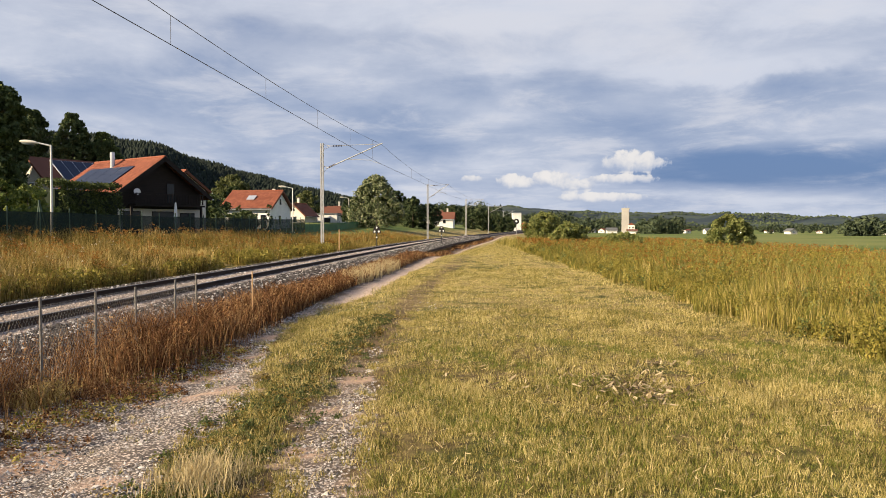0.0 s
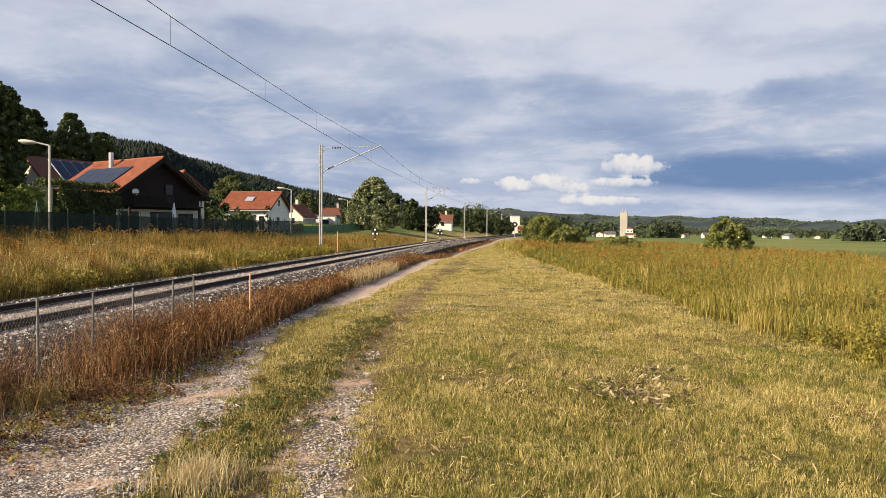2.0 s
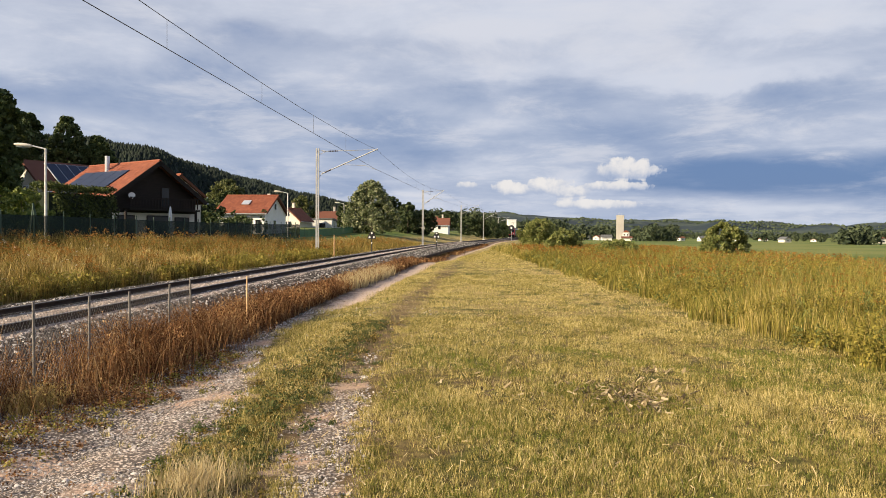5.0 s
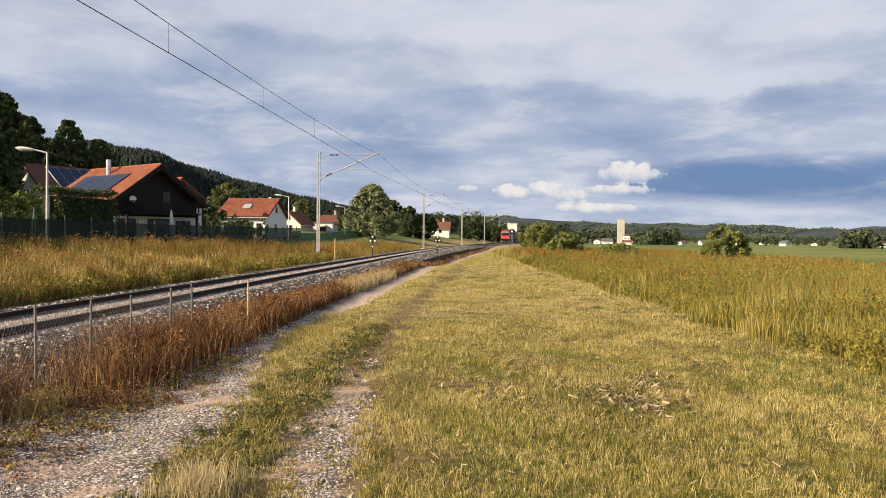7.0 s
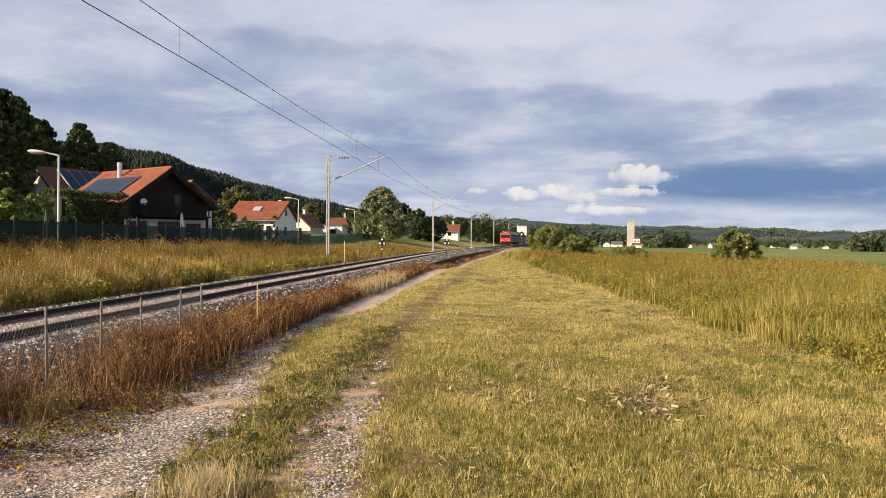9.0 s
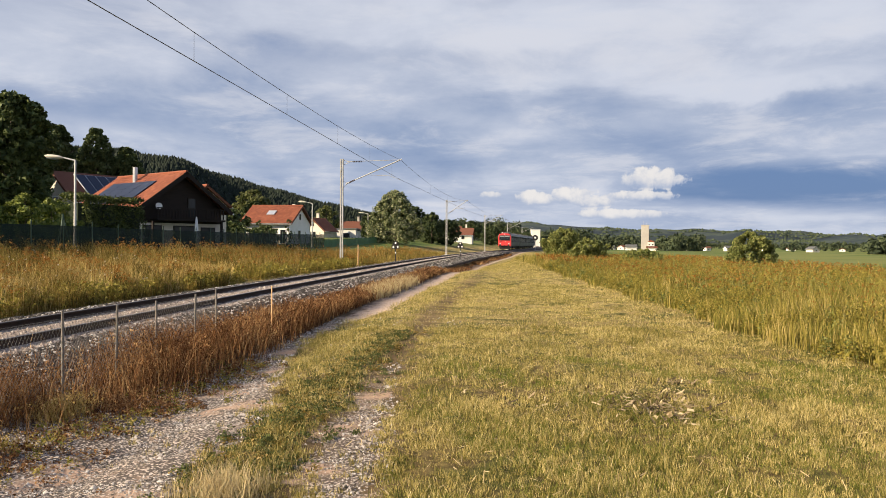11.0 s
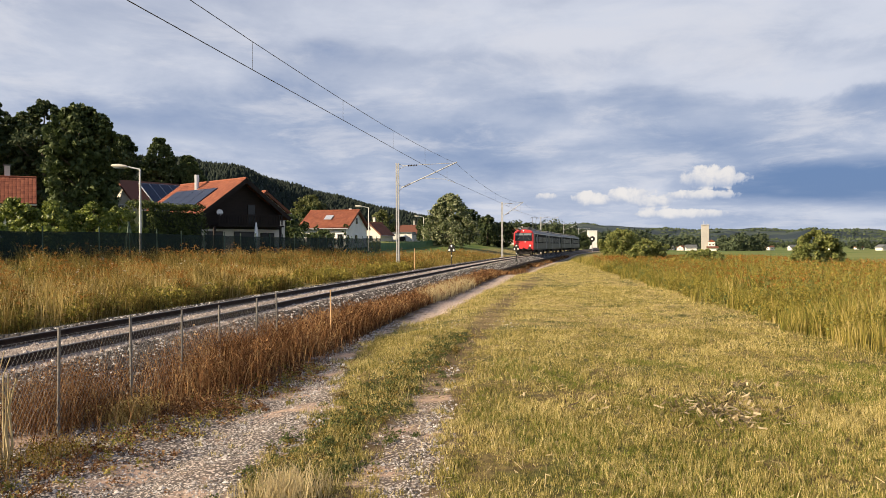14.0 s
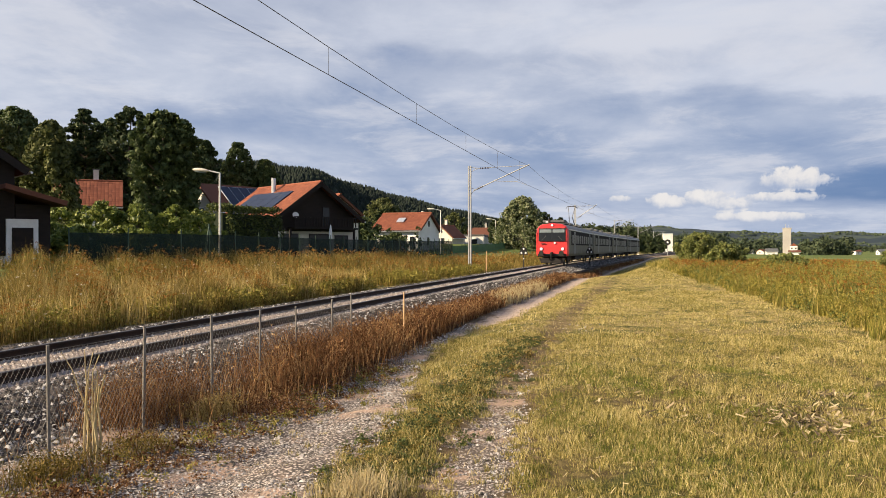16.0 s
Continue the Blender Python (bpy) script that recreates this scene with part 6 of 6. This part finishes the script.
    c = np.stack([x, y, ground_z(x, y) + rng.uniform(0.08, 0.5, len(x))], -1)
    v, f = leaf_cloud(rng, c, np.full(len(c), 0.17), 14, 0.035 * np.repeat(np.interp(y, [9, 60], [1, 2]), 14), 1.2)
    tagged(soup("leafy_weeds", v, f, "weed"), "yellow-green weeds at the foot of the meadow grass", "weeds", kind="stuff")
    # dry brown growth along the ballast
    y = 5 + 47 * rng.random(46000) ** 1.25
    u = rng.normal(np.interp(y, [5, 12, 18, 50], [3.3, 3.35, 3.5, 3.2]), np.interp(y, [5, 12, 18, 50], [0.5, 0.42, 0.28, 0.26]), 46000)
    keep = (rng.random(46000) < np.interp(y, [5, 7.5, 9.0, 10.5, 14], [0.02, 0.05, 0.30, 0.95, 1.0]) * (0.35 + patchy(u, y, 2.2, 2.0))) & (u < np.interp(y, [12, 20], [4.4, 3.95])) & (u > 1.7)
    y, u = y[keep], u[keep]
    x = track_x(y) + u
    h = rng.uniform(0.3, 0.85, len(x)) * np.interp(y, [5, 8, 10, 16, 24, 50], [0.4, 0.7, 1.0, 0.9, 0.6, 0.55]) * (0.75 + 0.4 * patchy(x, y, 1.4, 4.0))
    blades("dead_grass", x, y, h, 0.0055 * np.interp(y, [5, 15, 50], [1, 1.6, 3.4]), 0.6, rng, "dead", "dry reddish-brown weeds along the ballast")
    # dry bushy clumps at the fence
    for cx, cy, spread_x, spread_y, n, low, high, mat, label in ((-4.85, 8.1, 0.22, 0.38, 1300, 0.3, 0.72, "dead", "dry reddish-brown weed clump behind the wire fence"),
                                                                (-4.4, 5.9, 0.18, 0.25, 650, 0.06, 0.20, "meadow", "low orange-brown weed clump at the fence"),
                                                                (-4.15, 6.8, 0.15, 0.25, 420, 0.04, 0.16, "meadow", "low yellow-brown weed clump at the fence"),
                                                                (-4.2, 8.4, 0.14, 0.22, 520, 0.06, 0.26, "reed", "yellow grass clump at the fence"),
                                                                (-3.75, 8.9, 0.24, 0.25, 800, 0.04, 0.15, "dead", "dark red creeping weed clump on the gravel"),
                                                                (-3.6, 5.2, 0.35, 0.22, 800, 0.03, 0.11, "dead", "dark red creeping weed clump on the gravel")):
        bx, by = rng.normal(cx, spread_x, n), rng.normal(cy, spread_y, n)
        blades("weed_clump", bx, by, rng.uniform(low, high, n), 0.006, 0.8, rng, mat, label)
        pick = rng.choice(n, n // 3, replace=False)
        c = np.stack([bx[pick], by[pick], ground_z(bx[pick], by[pick]) + rng.uniform(0.1, 0.9, len(pick)) * high], -1)
        v, f = leaf_cloud(rng, c, np.full(len(c), 0.05), 7, 0.012, 0.8)
        tagged(soup("weed_leaves", v, f, mat), "curled leaves of the " + label, "weeds", kind="stuff")
    # tangled dry leaves and twigs among the stems
    pick = rng.choice(len(x), 2600, replace=False)
    c = np.stack([x[pick], y[pick], ground_z(x[pick], y[pick]) + h[pick] * rng.uniform(0.1, 0.8, 2600)], -1)
    v, f = leaf_cloud(rng, c, np.full(2600, 0.13), 16, 0.020 * np.repeat(np.interp(y[pick], [5, 15, 50], [0.8, 1.2, 2.4]), 16), 1.2)
    tagged(soup("dry_leaves", v, f, "dead"), "curled brown leaves on the dry weeds", "weeds", kind="stuff")
    y = rng.uniform(26, 36, 1300)
    x = track_x(y) + rng.normal(3.7, 0.2, 1300)
    blades("tuft", x, y, rng.uniform(0.3, 0.62, 1300), 0.018, 0.5, rng, "straw", "pale straw clump beside the path")
    # creeping plants on the gravel's edge
    yy = rng.uniform(4.6, 12.5, 420)
    uu = rng.normal(4.15, 0.32, 420) - 0.35 * ease(-yy, -9, -5)
    xx = track_x(yy) + uu
    c = np.stack([xx, yy, ground_z(xx, yy) + 0.03], -1)
    for name, mat, lot, label in (("creeping_weeds", "dead", slice(0, 250), "reddish-brown creeping weeds on the gravel"), ("creeping_weeds", "verge", slice(250, 420), "yellow-green creeping weeds on the gravel")):
        v, f = leaf_cloud(rng, c[lot], rng.uniform(0.04, 0.13, len(c[lot])), 40, 0.014, 0.6)
        tagged(soup(name, v, f, mat), label, "weeds", kind="stuff")
    # low dry growth over the foot of the ballast further on
    y = rng.uniform(50, 150, 7000)
    x = track_x(y) + rng.normal(3.2, 0.4, 7000)
    keep = patchy(x, y, 0.35, 1.0) > 0.5
    x, y = x[keep], y[keep]
    blades("verge_grass", x, y, rng.uniform(0.15, 0.45, len(x)), 0.010 * np.interp(y, [45, 150], [2.2, 6.5]), 0.5, rng, "dead", "low reddish dry weeds at the foot of the ballast")
    # pebbles on the wheel tracks
    y = 3.6 + 16 * rng.random(56000) ** 1.5
    u = np.where(rng.random(56000) < 0.8, rng.uniform(2.6, 5.8, 56000), rng.normal(6.85, 0.25, 56000))
    bare = (gravel_in(u, y) > -0.05) | (rut_in(u, y) > 0.0) & (y < 12) | (rng.random(56000) < 0.05)
    y, u = y[bare], u[bare]
    x = track_x(y) + u
    stones("gravel", x, y, ground_z(x, y), rng.uniform(0.004, 0.014, len(u)) * (0.8 + y * 0.05) * np.where(rng.random(len(u)) < 0.05, 2.0, 1.0), rng, "pebble")


grasses()


def dry_stalk(x, y, label, seed):
    """A dead branching stalk with curled side stems."""
    rng = np.random.default_rng(seed)
    ob = thing("dry_stalk", pose(x, y, float(ground_z(x, y))), label, "plant")
    for i in range(9):
        p = Vector((rng.normal(0, 0.05), rng.normal(0, 0.04), -0.02))
        bm = bmesh.new()
        way = Vector((rng.normal(0.05, 0.10), rng.normal(0, 0.10), 1)).normalized()
        for k in range(rng.integers(4, 7)):
            q = p + way * rng.uniform(0.12, 0.21)
            rod(bm, p, q, 0.013 - k * 0.0016, 0.0115 - k * 0.0016, 6)
            p = q
            way = (way + Vector((rng.normal(0, 0.10), rng.normal(0, 0.10), -0.02 * k))).normalized()
        part("stem", bm, "straw", ob)


dry_stalk(-4.42, 6.55, "pale dead branching stalk by the wire fence", 3)


def motions():
    for car, lead in CARS:
        rows = []
        for i in range(17):
            t = float(i)
            middle = 71.0 + SPEED * (16.0 - t) + lead
            a, b = middle - 8.5, middle + 8.5
            xa, xb = float(track_x(a)), float(track_x(b))
            rows.append((t, pose((xa + xb) / 2, middle, RAIL_TOP, 0, 0, -math.degrees(math.atan2(xb - xa, b - a)))))
        walk(car, rows)


motions()
